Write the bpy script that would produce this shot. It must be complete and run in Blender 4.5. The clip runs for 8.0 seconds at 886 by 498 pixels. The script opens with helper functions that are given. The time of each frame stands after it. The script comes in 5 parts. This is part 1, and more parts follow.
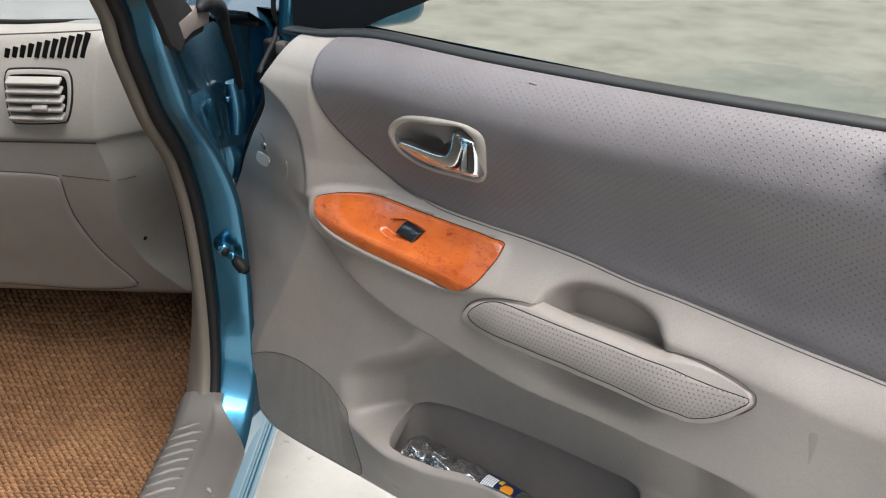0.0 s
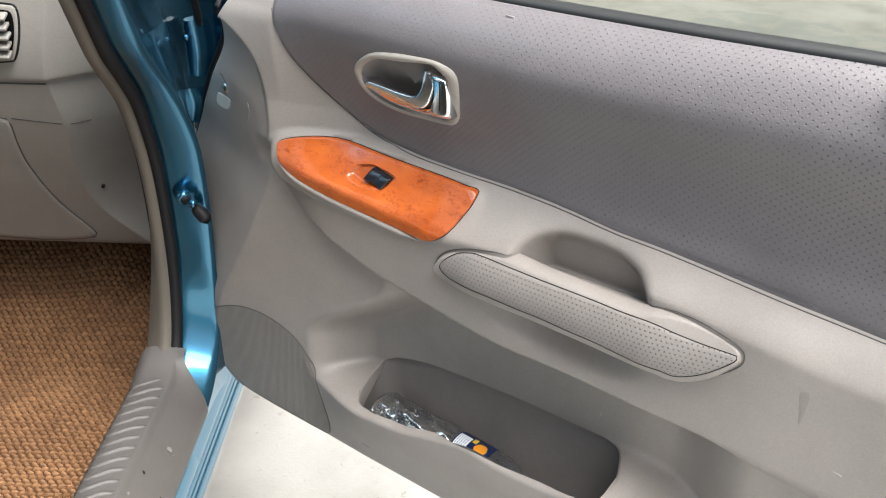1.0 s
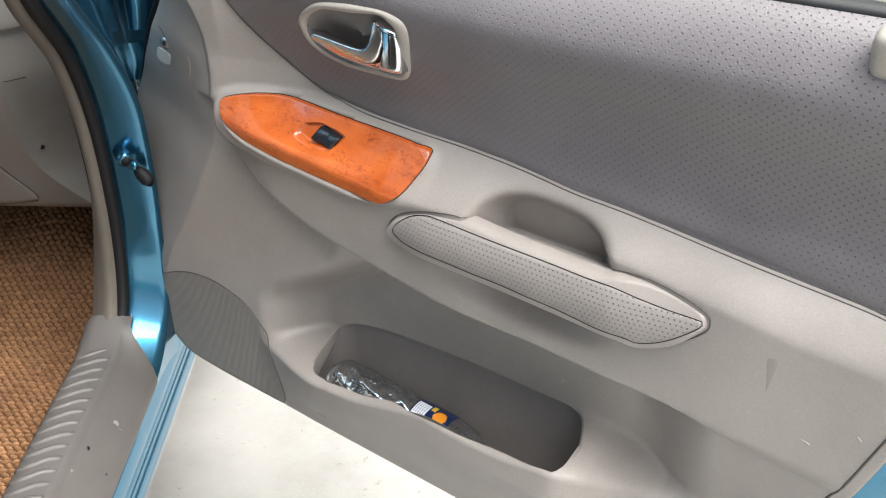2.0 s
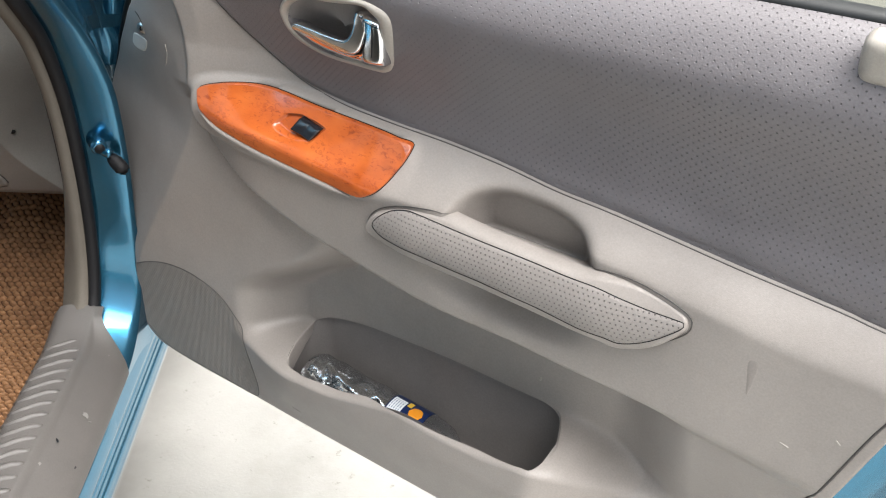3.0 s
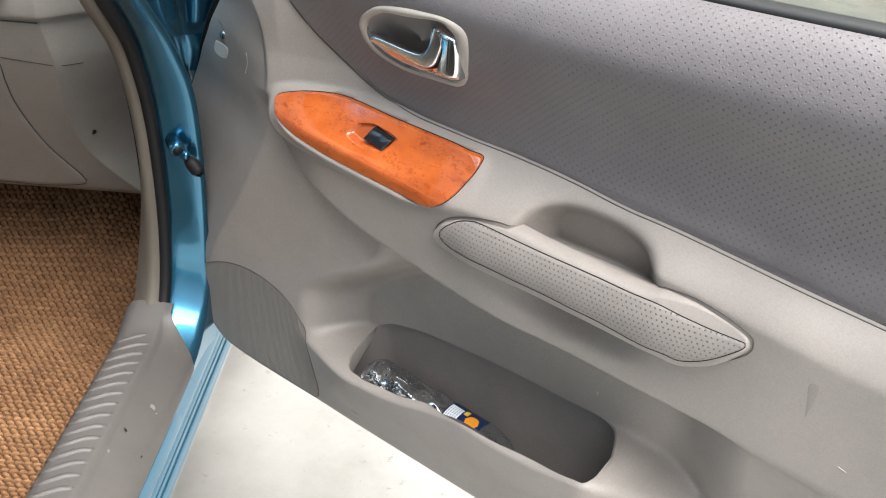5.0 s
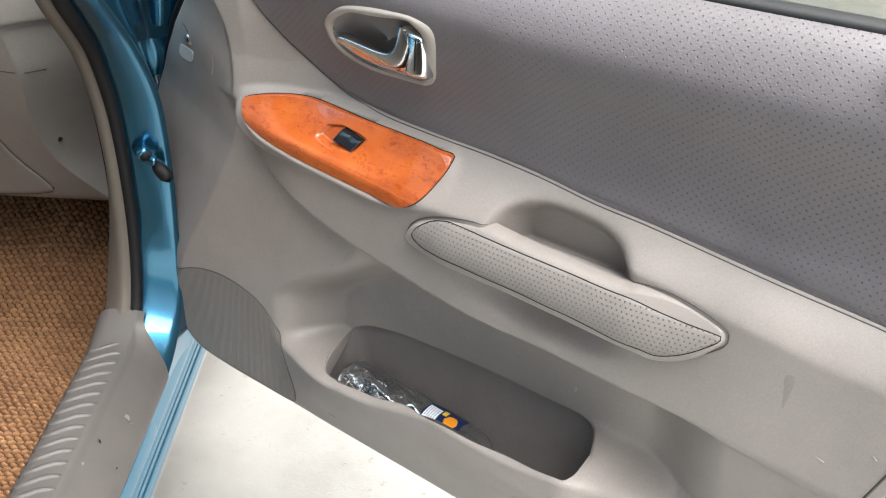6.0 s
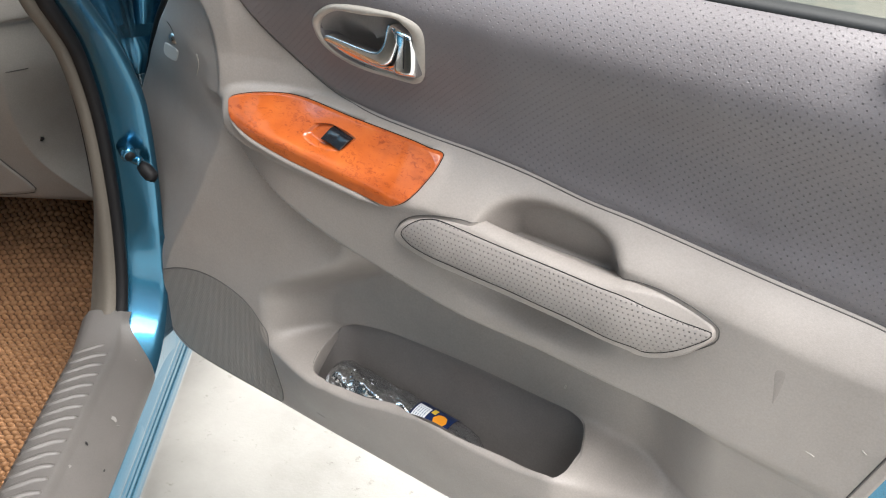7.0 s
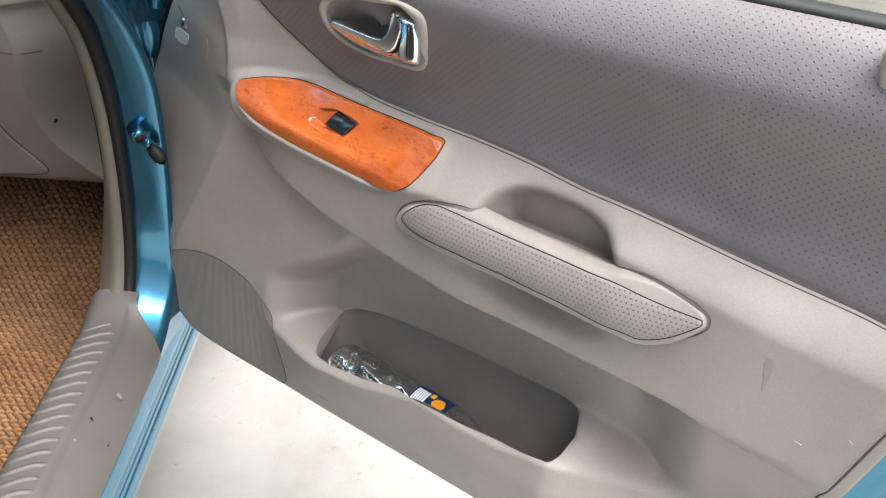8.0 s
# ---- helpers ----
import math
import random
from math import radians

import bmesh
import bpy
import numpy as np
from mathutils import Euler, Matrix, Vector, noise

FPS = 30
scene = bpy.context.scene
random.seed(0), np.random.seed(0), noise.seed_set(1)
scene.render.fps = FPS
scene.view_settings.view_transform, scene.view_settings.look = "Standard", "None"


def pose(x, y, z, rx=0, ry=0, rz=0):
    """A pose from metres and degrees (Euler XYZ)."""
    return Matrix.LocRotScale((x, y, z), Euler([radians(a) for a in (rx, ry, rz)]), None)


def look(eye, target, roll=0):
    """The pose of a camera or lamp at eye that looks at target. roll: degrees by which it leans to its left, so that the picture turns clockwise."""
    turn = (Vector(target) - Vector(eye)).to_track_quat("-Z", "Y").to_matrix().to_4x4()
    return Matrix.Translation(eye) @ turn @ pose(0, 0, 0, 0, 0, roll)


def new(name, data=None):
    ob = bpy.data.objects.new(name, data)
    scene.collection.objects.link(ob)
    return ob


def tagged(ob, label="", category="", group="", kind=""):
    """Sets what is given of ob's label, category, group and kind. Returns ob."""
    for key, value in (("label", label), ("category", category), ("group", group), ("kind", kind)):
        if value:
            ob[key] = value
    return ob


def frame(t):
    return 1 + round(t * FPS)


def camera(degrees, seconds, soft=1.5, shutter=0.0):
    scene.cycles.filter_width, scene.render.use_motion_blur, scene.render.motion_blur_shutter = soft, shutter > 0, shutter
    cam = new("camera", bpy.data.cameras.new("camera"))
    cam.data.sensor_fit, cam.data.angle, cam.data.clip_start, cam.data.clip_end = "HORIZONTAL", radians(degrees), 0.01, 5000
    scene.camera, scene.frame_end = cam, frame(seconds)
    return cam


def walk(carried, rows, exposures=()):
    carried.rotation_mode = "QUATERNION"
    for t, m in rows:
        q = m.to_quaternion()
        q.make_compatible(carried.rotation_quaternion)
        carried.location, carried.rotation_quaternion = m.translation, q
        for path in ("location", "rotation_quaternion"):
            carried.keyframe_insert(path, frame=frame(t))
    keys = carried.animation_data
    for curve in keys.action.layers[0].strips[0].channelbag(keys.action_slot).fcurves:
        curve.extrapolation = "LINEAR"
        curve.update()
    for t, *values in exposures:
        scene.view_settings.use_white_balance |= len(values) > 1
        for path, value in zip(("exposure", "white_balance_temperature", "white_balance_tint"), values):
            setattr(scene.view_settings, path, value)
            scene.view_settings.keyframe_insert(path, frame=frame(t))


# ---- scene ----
cam = camera(50.0, 8.0, soft=1.1)
PATH = [
    (0, (0.815, -0.78, 1.197), (-0.304, 0.631, 0.327), 0.3),
    (0.5, (0.79, -0.745, 1.167), (-0.298, 0.654, 0.24), 0.7),
    (1, (0.789, -0.732, 1.165), (-0.268, 0.671, 0.207), 1.1),
    (1.5, (0.778, -0.71, 1.156), (-0.245, 0.689, 0.158), 1.0),
    (2, (0.774, -0.687, 1.148), (-0.201, 0.718, 0.111), 1.5),
    (2.2, (0.771, -0.687, 1.146), (-0.180, 0.734, 0.107), 2.0),
    (3.5, (0.759, -0.678, 1.148), (-0.172, 0.742, 0.091), 4.0),
    (4, (0.758, -0.691, 1.152), (-0.205, 0.718, 0.109), 4.6),
    (4.5, (0.76, -0.707, 1.155), (-0.249, 0.678, 0.125), 4.5),
    (4.7, (0.763, -0.707, 1.153), (-0.26, 0.668, 0.123), 4.1),
    (6, (0.761, -0.696, 1.153), (-0.218, 0.706, 0.117), 3.2),
    (6.5, (0.752, -0.698, 1.153), (-0.204, 0.722, 0.119), 3.5),
    (7, (0.753, -0.7, 1.153), (-0.191, 0.724, 0.114), 3.5),
    (7.5, (0.76, -0.7, 1.152), (-0.176, 0.722, 0.103), 3.3),
    (8, (0.775, -0.705, 1.154), (-0.19, 0.696, 0.103), 4.2),
]
EXPOSURES = [(0, 1.21), (0.5, 1.36), (1.0, 1.44), (8, 1.48)]
walk(cam, [(t, look(eye, target, roll)) for t, eye, target, roll in PATH], EXPOSURES)

# ---- daylight: bright overcast ----
SUN_EL, SUN_AZ = 67.0, 80.0
world = bpy.data.worlds.new("sky")
scene.world = world
world.use_nodes = True
wn = world.node_tree
sky = wn.nodes.new("ShaderNodeTexSky")
sky.sky_type = "NISHITA"
sky.sun_disc = False
sky.sun_elevation = radians(SUN_EL)
sky.sun_rotation = radians(SUN_AZ)
sky.dust_density = 8.0
sky.ozone_density = 0.2
cloud = wn.nodes.new("ShaderNodeHueSaturation")
cloud.inputs["Saturation"].default_value = 0.25
wn.nodes["Background"].inputs["Strength"].default_value = 0.12
wn.links.new(sky.outputs["Color"], cloud.inputs["Color"])
wn.links.new(cloud.outputs["Color"], wn.nodes["Background"].inputs["Color"])
sun = new("sun", bpy.data.lights.new("sun", "SUN"))
sun.data.energy = 3.1
sun.data.angle = radians(70)
sun.data.color = (1.0, 0.98, 0.955)
az = radians(SUN_AZ)
el = radians(SUN_EL)
sun.matrix_world = look((0, 0, 6), (-math.sin(az) * math.cos(el), -math.cos(az) * math.cos(el), 6 - math.sin(el)))


# ---- materials ----
def mat(name, color, rough=0.5, metal=0.0, coat=0.0):
    m = bpy.data.materials.new(name)
    m.use_nodes = True
    b = m.node_tree.nodes["Principled BSDF"]
    b.inputs["Base Color"].default_value = (*color, 1)
    b.inputs["Roughness"].default_value = rough
    b.inputs["Metallic"].default_value = metal
    b.inputs["Coat Weight"].default_value = coat
    b.inputs["Coat Roughness"].default_value = 0.08
    return m, m.node_tree, b


def add(nt, kind, **values):
    n = nt.nodes.new(kind)
    for key, v in values.items():
        n.inputs[key.replace("_", " ")].default_value = v
    return n


def op(nt, what, a, b=None):
    n = nt.nodes.new("ShaderNodeMath")
    n.operation = what
    for i, v in enumerate((a, b)):
        if v is None:
            continue
        if isinstance(v, (int, float)):
            n.inputs[i].default_value = v
        else:
            nt.links.new(v, n.inputs[i])
    return n.outputs[0]


def coords(nt):
    return nt.nodes.new("ShaderNodeTexCoord").outputs["Object"]


def noise_of(nt, vec, scale, detail=4.0, rough=0.55):
    n = add(nt, "ShaderNodeTexNoise", Scale=scale, Detail=detail, Roughness=rough)
    nt.links.new(vec, n.inputs["Vector"])
    return n.outputs["Fac"]


def ramp(nt, fac, stops):
    n = nt.nodes.new("ShaderNodeValToRGB")
    el = n.color_ramp.elements
    while len(el) < len(stops):
        el.new(0.5)
    for e, (p, c) in zip(el, stops):
        e.position, e.color = p, (*c, 1)
    nt.links.new(fac, n.inputs["Fac"])
    return n.outputs["Color"]


def bump(nt, b, height, strength, distance, before=None):
    n = nt.nodes.new("ShaderNodeBump")
    n.inputs["Strength"].default_value = strength
    n.inputs["Distance"].default_value = distance
    nt.links.new(height, n.inputs["Height"])
    if before is not None:
        nt.links.new(before, n.inputs["Normal"])
    nt.links.new(n.outputs["Normal"], b.inputs["Normal"])
    return n.outputs["Normal"]


def scaled(c, k):
    return tuple(min(1.0, v * k) for v in c)


def holes(nt, vec, pitch, radius, turn):
    """Staggered round holes on a surface in the door's own plane: 1 in a hole, 0 outside."""
    mp = nt.nodes.new("ShaderNodeMapping")
    mp.inputs["Rotation"].default_value = (0, radians(turn), 0)
    nt.links.new(vec, mp.inputs["Vector"])
    sp = nt.nodes.new("ShaderNodeSeparateXYZ")
    nt.links.new(mp.outputs[0], sp.inputs[0])
    cells = []
    for shift in (0.0, 0.5):
        d = []
        for axis, size in (("X", pitch[0]), ("Z", pitch[1])):
            f = op(nt, "FRACT", op(nt, "ADD", op(nt, "DIVIDE", sp.outputs[axis], size), shift + 50))
            d.append(op(nt, "MULTIPLY", op(nt, "SUBTRACT", f, 0.5), size))
        cells.append(op(nt, "SQRT", op(nt, "ADD", op(nt, "POWER", op(nt, "ABSOLUTE", d[0]), 2.0), op(nt, "POWER", op(nt, "ABSOLUTE", d[1]), 2.0))))
    near = op(nt, "MINIMUM", *cells)
    n = nt.nodes.new("ShaderNodeMapRange")
    n.interpolation_type = "SMOOTHSTEP"
    n.inputs["From Min"].default_value = radius * 1.3
    n.inputs["From Max"].default_value = radius * 0.6
    nt.links.new(near, n.inputs["Value"])
    return n.outputs[0]


def grained(name, color, rough, grain=0.25, perforated=None, coat=0.0, metal=0.0, stain=0.12, leather=False):
    m, nt, b = mat(name, color, rough, metal, coat)
    v = coords(nt)
    big = noise_of(nt, v, 9.0, 5.0, 0.6)
    col = ramp(nt, big, [(0.3, scaled(color, 1 - stain)), (0.55, color), (0.75, scaled(color, 1 + stain * 0.7))])
    fine = noise_of(nt, v, 1100.0, 2.0, 0.6)
    speck = nt.nodes.new("ShaderNodeMix")
    speck.data_type, speck.blend_type = "RGBA", "MULTIPLY"
    speck.inputs["Factor"].default_value = 1.0
    nt.links.new(col, speck.inputs["A"])
    nt.links.new(ramp(nt, noise_of(nt, v, 520.0, 3.0, 0.7), [(0.3, (0.91, 0.91, 0.91)), (0.7, (1.06, 1.06, 1.06))]), speck.inputs["B"])
    col = speck.outputs["Result"]
    if perforated:
        where = v
        if leather:
            uv = nt.nodes.new("ShaderNodeUVMap").outputs[0]
            sp = nt.nodes.new("ShaderNodeSeparateXYZ")
            nt.links.new(uv, sp.inputs[0])
            cb = nt.nodes.new("ShaderNodeCombineXYZ")
            nt.links.new(sp.outputs["X"], cb.inputs["X"])
            nt.links.new(sp.outputs["Y"], cb.inputs["Z"])
            where = cb.outputs[0]
        hole = holes(nt, where, *perforated)
        mix = nt.nodes.new("ShaderNodeMix")
        mix.data_type = "RGBA"
        nt.links.new(hole, mix.inputs["Factor"])
        nt.links.new(col, mix.inputs["A"])
        mix.inputs["B"].default_value = (*scaled(color, 0.68 if leather else 0.46), 1)
        col = mix.outputs["Result"]
    nt.links.new(col, b.inputs["Base Color"])
    rr = nt.nodes.new("ShaderNodeMapRange")
    rr.inputs["To Min"].default_value, rr.inputs["To Max"].default_value = rough - 0.08, rough + 0.08
    nt.links.new(noise_of(nt, v, 30.0, 4.0), rr.inputs["Value"])
    nt.links.new(rr.outputs[0], b.inputs["Roughness"])
    n = bump(nt, b, fine, grain, 0.0006)
    if leather:
        cell = add(nt, "ShaderNodeTexVoronoi", Scale=620.0)
        cell.feature = "SMOOTH_F1"
        nt.links.new(v, cell.inputs["Vector"])
        n = bump(nt, b, cell.outputs["Distance"], 0.22, 0.0009, n)
    if perforated:
        bump(nt, b, op(nt, "SUBTRACT", 1.0, hole), 0.8 if leather else 0.9, 0.0013, n)
    return m


GREY = grained("grey_plastic", (0.290, 0.264, 0.244), 0.41, 0.22)
GREY_DARK = grained("dark_grey_plastic_plate", (0.073, 0.067, 0.063), 0.5, 0.25)
BIN = grained("dark_grey_plastic", (0.215, 0.198, 0.190), 0.55, 0.25)
LEATHER = grained("perforated_vinyl", (0.152, 0.143, 0.150), 0.37, 0.3, ((0.0082, 0.0078), 0.00062, 0.0), leather=True)
PULL_SKIN = grained("perforated_grip", (0.25, 0.23, 0.216), 0.40, 0.25, ((0.0046, 0.0086), 0.00062, 0.0))
SPEAKER = grained("speaker_mesh", (0.285, 0.26, 0.238), 0.6, 0.1, ((0.0031, 0.0031), 0.00085, 40.0))
BEZEL = grained("bezel_plastic", (0.36, 0.335, 0.30), 0.38, 0.1)
CLIP = grained("pale_plastic", (0.60, 0.57, 0.53), 0.4, 0.1)
SMEAR = grained("smeared_plastic", (0.245, 0.222, 0.205), 0.6, 0.22)
WORN = grained("worn_plastic", (0.165, 0.157, 0.148), 0.6, 0.3)
RUBBER = grained("black_rubber", (0.007, 0.007, 0.008), 0.6, 0.2)
RUBBER.node_tree.nodes["Principled BSDF"].inputs["Specular IOR Level"].default_value = 0.25
COWL = grained("cowl_plastic", (0.13, 0.11, 0.10), 0.5, 0.2)
TAUPE = grained("taupe_trim", (0.092, 0.080, 0.065), 0.6, 0.25)
BELT = grained("belt_rubber", (0.024, 0.026, 0.027), 0.5, 0.15)
DASH = grained("dash_plastic", (0.285, 0.27, 0.25), 0.5, 0.25)
# black without sheen, painted shade for the dashboard's openings
SHADE_BLACK = mat("black_shade", (0.006, 0.006, 0.006), 0.9)[0]
SHADE_BLACK.node_tree.nodes["Principled BSDF"].inputs["Specular IOR Level"].default_value = 0.0
SWITCH = mat("black_switch_plastic", (0.010, 0.011, 0.014), 0.22)[0]
CHROME = mat("chrome", (0.85, 0.86, 0.87), 0.06, 1.0)[0]
STEEL = mat("bolt_steel", (0.45, 0.44, 0.42), 0.35, 1.0)[0]


def paint():
    m, nt, b = mat("blue_metallic_paint", (0.03, 0.17, 0.29), 0.26, 0.92, 1.0)
    v = coords(nt)
    flake = noise_of(nt, v, 2500.0, 1.0)
    nt.links.new(ramp(nt, noise_of(nt, v, 6.0, 5.0), [(0.3, (0.026, 0.150, 0.262)), (0.7, (0.036, 0.190, 0.315))]), b.inputs["Base Color"])
    bump(nt, b, flake, 0.03, 0.0004)
    return m


def burl():
    m, nt, b = mat("orange_burl_veneer", (0.62, 0.12, 0.013), 0.30, 0.0, 0.8)
    v = coords(nt)
    mp = nt.nodes.new("ShaderNodeMapping")
    mp.inputs["Scale"].default_value = (1.0, 1.0, 2.2)
    nt.links.new(v, mp.inputs["Vector"])
    soft = noise_of(nt, mp.outputs[0], 22.0, 4.0, 0.6)
    base = ramp(nt, soft, [(0.30, (0.34, 0.068, 0.011)), (0.52, (0.46, 0.098, 0.016)), (0.75, (0.53, 0.128, 0.024))])
    w = add(nt, "ShaderNodeTexNoise", Scale=150.0, Detail=5.0, Roughness=0.6, Distortion=1.2)
    nt.links.new(mp.outputs[0], w.inputs["Vector"])
    where = noise_of(nt, mp.outputs[0], 38.0, 2.0)
    fleck = op(nt, "MULTIPLY", w.outputs["Fac"], op(nt, "ADD", where, 0.45))
    dark = ramp(nt, fleck, [(0.29, (0.60, 0.46, 0.40)), (0.44, (1, 1, 1))])
    mix = nt.nodes.new("ShaderNodeMix")
    mix.data_type, mix.blend_type = "RGBA", "MULTIPLY"
    mix.inputs["Factor"].default_value = 1.0
    nt.links.new(base, mix.inputs["A"])
    nt.links.new(dark, mix.inputs["B"])
    nt.links.new(mix.outputs["Result"], b.inputs["Base Color"])
    bump(nt, b, noise_of(nt, v, 60.0, 3.0), 0.03, 0.001)
    return m


def weave():
    m, nt, b = mat("coir_weave", (0.36, 0.19, 0.085), 0.65)
    v = coords(nt)
    base = ramp(nt, noise_of(nt, v, 7.0, 5.0, 0.65), [(0.3, (0.158, 0.073, 0.031)), (0.5, (0.226, 0.112, 0.048)), (0.7, (0.285, 0.147, 0.066))])
    each = nt.nodes.new("ShaderNodeNewGeometry").outputs["Random Per Island"]
    mix = nt.nodes.new("ShaderNodeMix")
    mix.data_type, mix.blend_type = "RGBA", "MULTIPLY"
    mix.inputs["Factor"].default_value = 1.0
    nt.links.new(base, mix.inputs["A"])
    nt.links.new(ramp(nt, each, [(0.0, (0.84, 0.83, 0.82)), (1.0, (1.10, 1.11, 1.12))]), mix.inputs["B"])
    nt.links.new(mix.outputs["Result"], b.inputs["Base Color"])
    bump(nt, b, noise_of(nt, v, 900.0, 2.0), 0.4, 0.001)
    return m


def concrete():
    m, nt, b = mat("pale_concrete", (0.62, 0.60, 0.55), 0.85)
    v = coords(nt)
    a = noise_of(nt, v, 3.0, 8.0, 0.62)
    c = ramp(nt, a, [(0.3, (0.205, 0.197, 0.181)), (0.5, (0.280, 0.272, 0.252)), (0.7, (0.335, 0.326, 0.305))])
    spot = noise_of(nt, v, 38.0, 5.0, 0.7)
    k = ramp(nt, spot, [(0.27, (0.55, 0.53, 0.5)), (0.38, (1, 1, 1))])
    mix = nt.nodes.new("ShaderNodeMix")
    mix.data_type, mix.blend_type = "RGBA", "MULTIPLY"
    mix.inputs["Factor"].default_value = 1.0
    nt.links.new(c, mix.inputs["A"])
    nt.links.new(k, mix.inputs["B"])
    nt.links.new(mix.outputs["Result"], b.inputs["Base Color"])
    far = nt.nodes.new("ShaderNodeVectorMath")
    far.operation = "DISTANCE"
    far.inputs[1].default_value = (-0.50, 3.27, 0)
    nt.links.new(v, far.inputs[0])
    wet = op(nt, "SUBTRACT", op(nt, "MULTIPLY", noise_of(nt, v, 6.0, 4.0, 0.6), 1.5), op(nt, "ADD", op(nt, "MULTIPLY", far.outputs["Value"], 1.1), 0.12))
    stain = nt.nodes.new("ShaderNodeMix")
    stain.data_type, stain.blend_type = "RGBA", "MULTIPLY"
    nt.links.new(op(nt, "MINIMUM", op(nt, "MAXIMUM", op(nt, "MULTIPLY", wet, 2.5), 0.0), 0.45), stain.inputs["Factor"])
    nt.links.new(mix.outputs["Result"], stain.inputs["A"])
    stain.inputs["B"].default_value = (0.45, 0.55, 0.58, 1)
    nt.links.new(stain.outputs["Result"], b.inputs["Base Color"])
    bump(nt, b, noise_of(nt, v, 160.0, 6.0, 0.7), 0.25, 0.003)
    return m


def clear(name, tint, rough, share, gloss=0.0):
    """A thin clear sheet: a little mirror, the rest seen through."""
    m = bpy.data.materials.new(name)
    m.use_nodes = True
    nt = m.node_tree
    nt.nodes.clear()
    out = nt.nodes.new("ShaderNodeOutputMaterial")
    tr = nt.nodes.new("ShaderNodeBsdfTransparent")
    tr.inputs["Color"].default_value = (*tint, 1)
    gl = nt.nodes.new("ShaderNodeBsdfGlossy")
    gl.inputs["Roughness"].default_value = rough
    mx = nt.nodes.new("ShaderNodeMixShader")
    fr = nt.nodes.new("ShaderNodeFresnel")
    fr.inputs["IOR"].default_value = share
    nt.links.new(op(nt, "ADD", fr.outputs[0], gloss), mx.inputs[0])
    if gloss:
        bp = nt.nodes.new("ShaderNodeBump")
        bp.inputs["Strength"].default_value = 0.6
        bp.inputs["Distance"].default_value = 0.004
        nt.links.new(noise_of(nt, coords(nt), 60.0, 2.0), bp.inputs["Height"])
        nt.links.new(bp.outputs[0], gl.inputs["Normal"])
    nt.links.new(tr.outputs[0], mx.inputs[1])
    nt.links.new(gl.outputs[0], mx.inputs[2])
    if gloss:
        df = nt.nodes.new("ShaderNodeBsdfDiffuse")
        df.inputs["Color"].default_value = (0.8, 0.82, 0.84, 1)
        m2 = nt.nodes.new("ShaderNodeMixShader")
        m2.inputs[0].default_value = 0.03
        nt.links.new(mx.outputs[0], m2.inputs[1])
        nt.links.new(df.outputs[0], m2.inputs[2])
        mx = m2
    nt.links.new(mx.outputs[0], out.inputs["Surface"])
    return m


# mat brown darkened: the shade between stitches is in this colour
WEAVE_GAP_SHADE = grained("mat_gap_shade", (0.075, 0.034, 0.014), 0.9, 0.3)
PAINT, BURL, WEAVE, CONCRETE = paint(), burl(), weave(), concrete()
GLASS = clear("tinted_glass", (0.40, 0.42, 0.385), 0.02, 1.45)
SCREEN = clear("windscreen_glass", (0.84, 0.88, 0.87), 0.02, 1.45)
# blue-grey that puts the windscreen's reflection into the dash top's colour
DASH_GLARE = grained("dash_top_glare", (0.20, 0.21, 0.21), 0.6, 0.2)
PET = clear("clear_plastic", (0.80, 0.83, 0.85), 0.03, 1.6, 0.42)
LABEL_BLUE = mat("label_navy", (0.008, 0.022, 0.085), 0.3)[0]
LABEL_WHITE = mat("label_white", (0.72, 0.76, 0.80), 0.35)[0]
LABEL_GREY = mat("label_print", (0.25, 0.32, 0.42), 0.4)[0]
LABEL_ORANGE = mat("label_orange", (0.80, 0.30, 0.02), 0.35)[0]
LABEL_YELLOW = mat("label_yellow", (0.75, 0.50, 0.05), 0.35)[0]

# ---- building helpers ----
# The door lies along x with its inner side towards -y; the car is turned from it by the angle at which the door stands open.
OPEN = 54.27
CAR = pose(-0.0853, -0.0613, 0, 0, 0, 90 - OPEN)


def thing(name, at, label, category, group=""):
    e = new(name)
    e.empty_display_size = 0.05
    e.location = at
    return tagged(e, label, category, group)


def part(name, bm, material, parent, label=""):
    me = bpy.data.meshes.new(name)
    bm.to_mesh(me)
    bm.free()
    return link(name, me, material, parent, label)


def link(name, me, material, parent, label=""):
    for f in me.polygons:
        f.use_smooth = True
    me.materials.append(material)
    ob = new(name, me)
    if parent is not None:
        ob.parent = parent
        if parent.type == "EMPTY":
            ob.matrix_parent_inverse = parent.matrix_basis.inverted()
    return tagged(ob, label) if label else ob


def sharpen(ob, degrees=35):
    """Crisp edges where faces meet at more than the given angle."""
    bm = bmesh.new()
    bm.from_mesh(ob.data)
    for e in bm.edges:
        if len(e.link_faces) == 2 and e.calc_face_angle(0) > radians(degrees):
            e.smooth = False
    bm.to_mesh(ob.data)
    bm.free()
    return ob


def grid(rows, loop=False, matrix=None):
    """A bmesh from rows of points, neighbours joined by quads."""
    bm = bmesh.new()
    vs = [[bm.verts.new(matrix @ Vector(p) if matrix else p) for p in r] for r in rows]
    for a, b in zip(vs, vs[1:]):
        n = len(a)
        for i in range(n if loop else n - 1):
            j = (i + 1) % n
            bm.faces.new((a[i], a[j], b[j], b[i]))
    bmesh.ops.recalc_face_normals(bm, faces=bm.faces[:])
    return bm


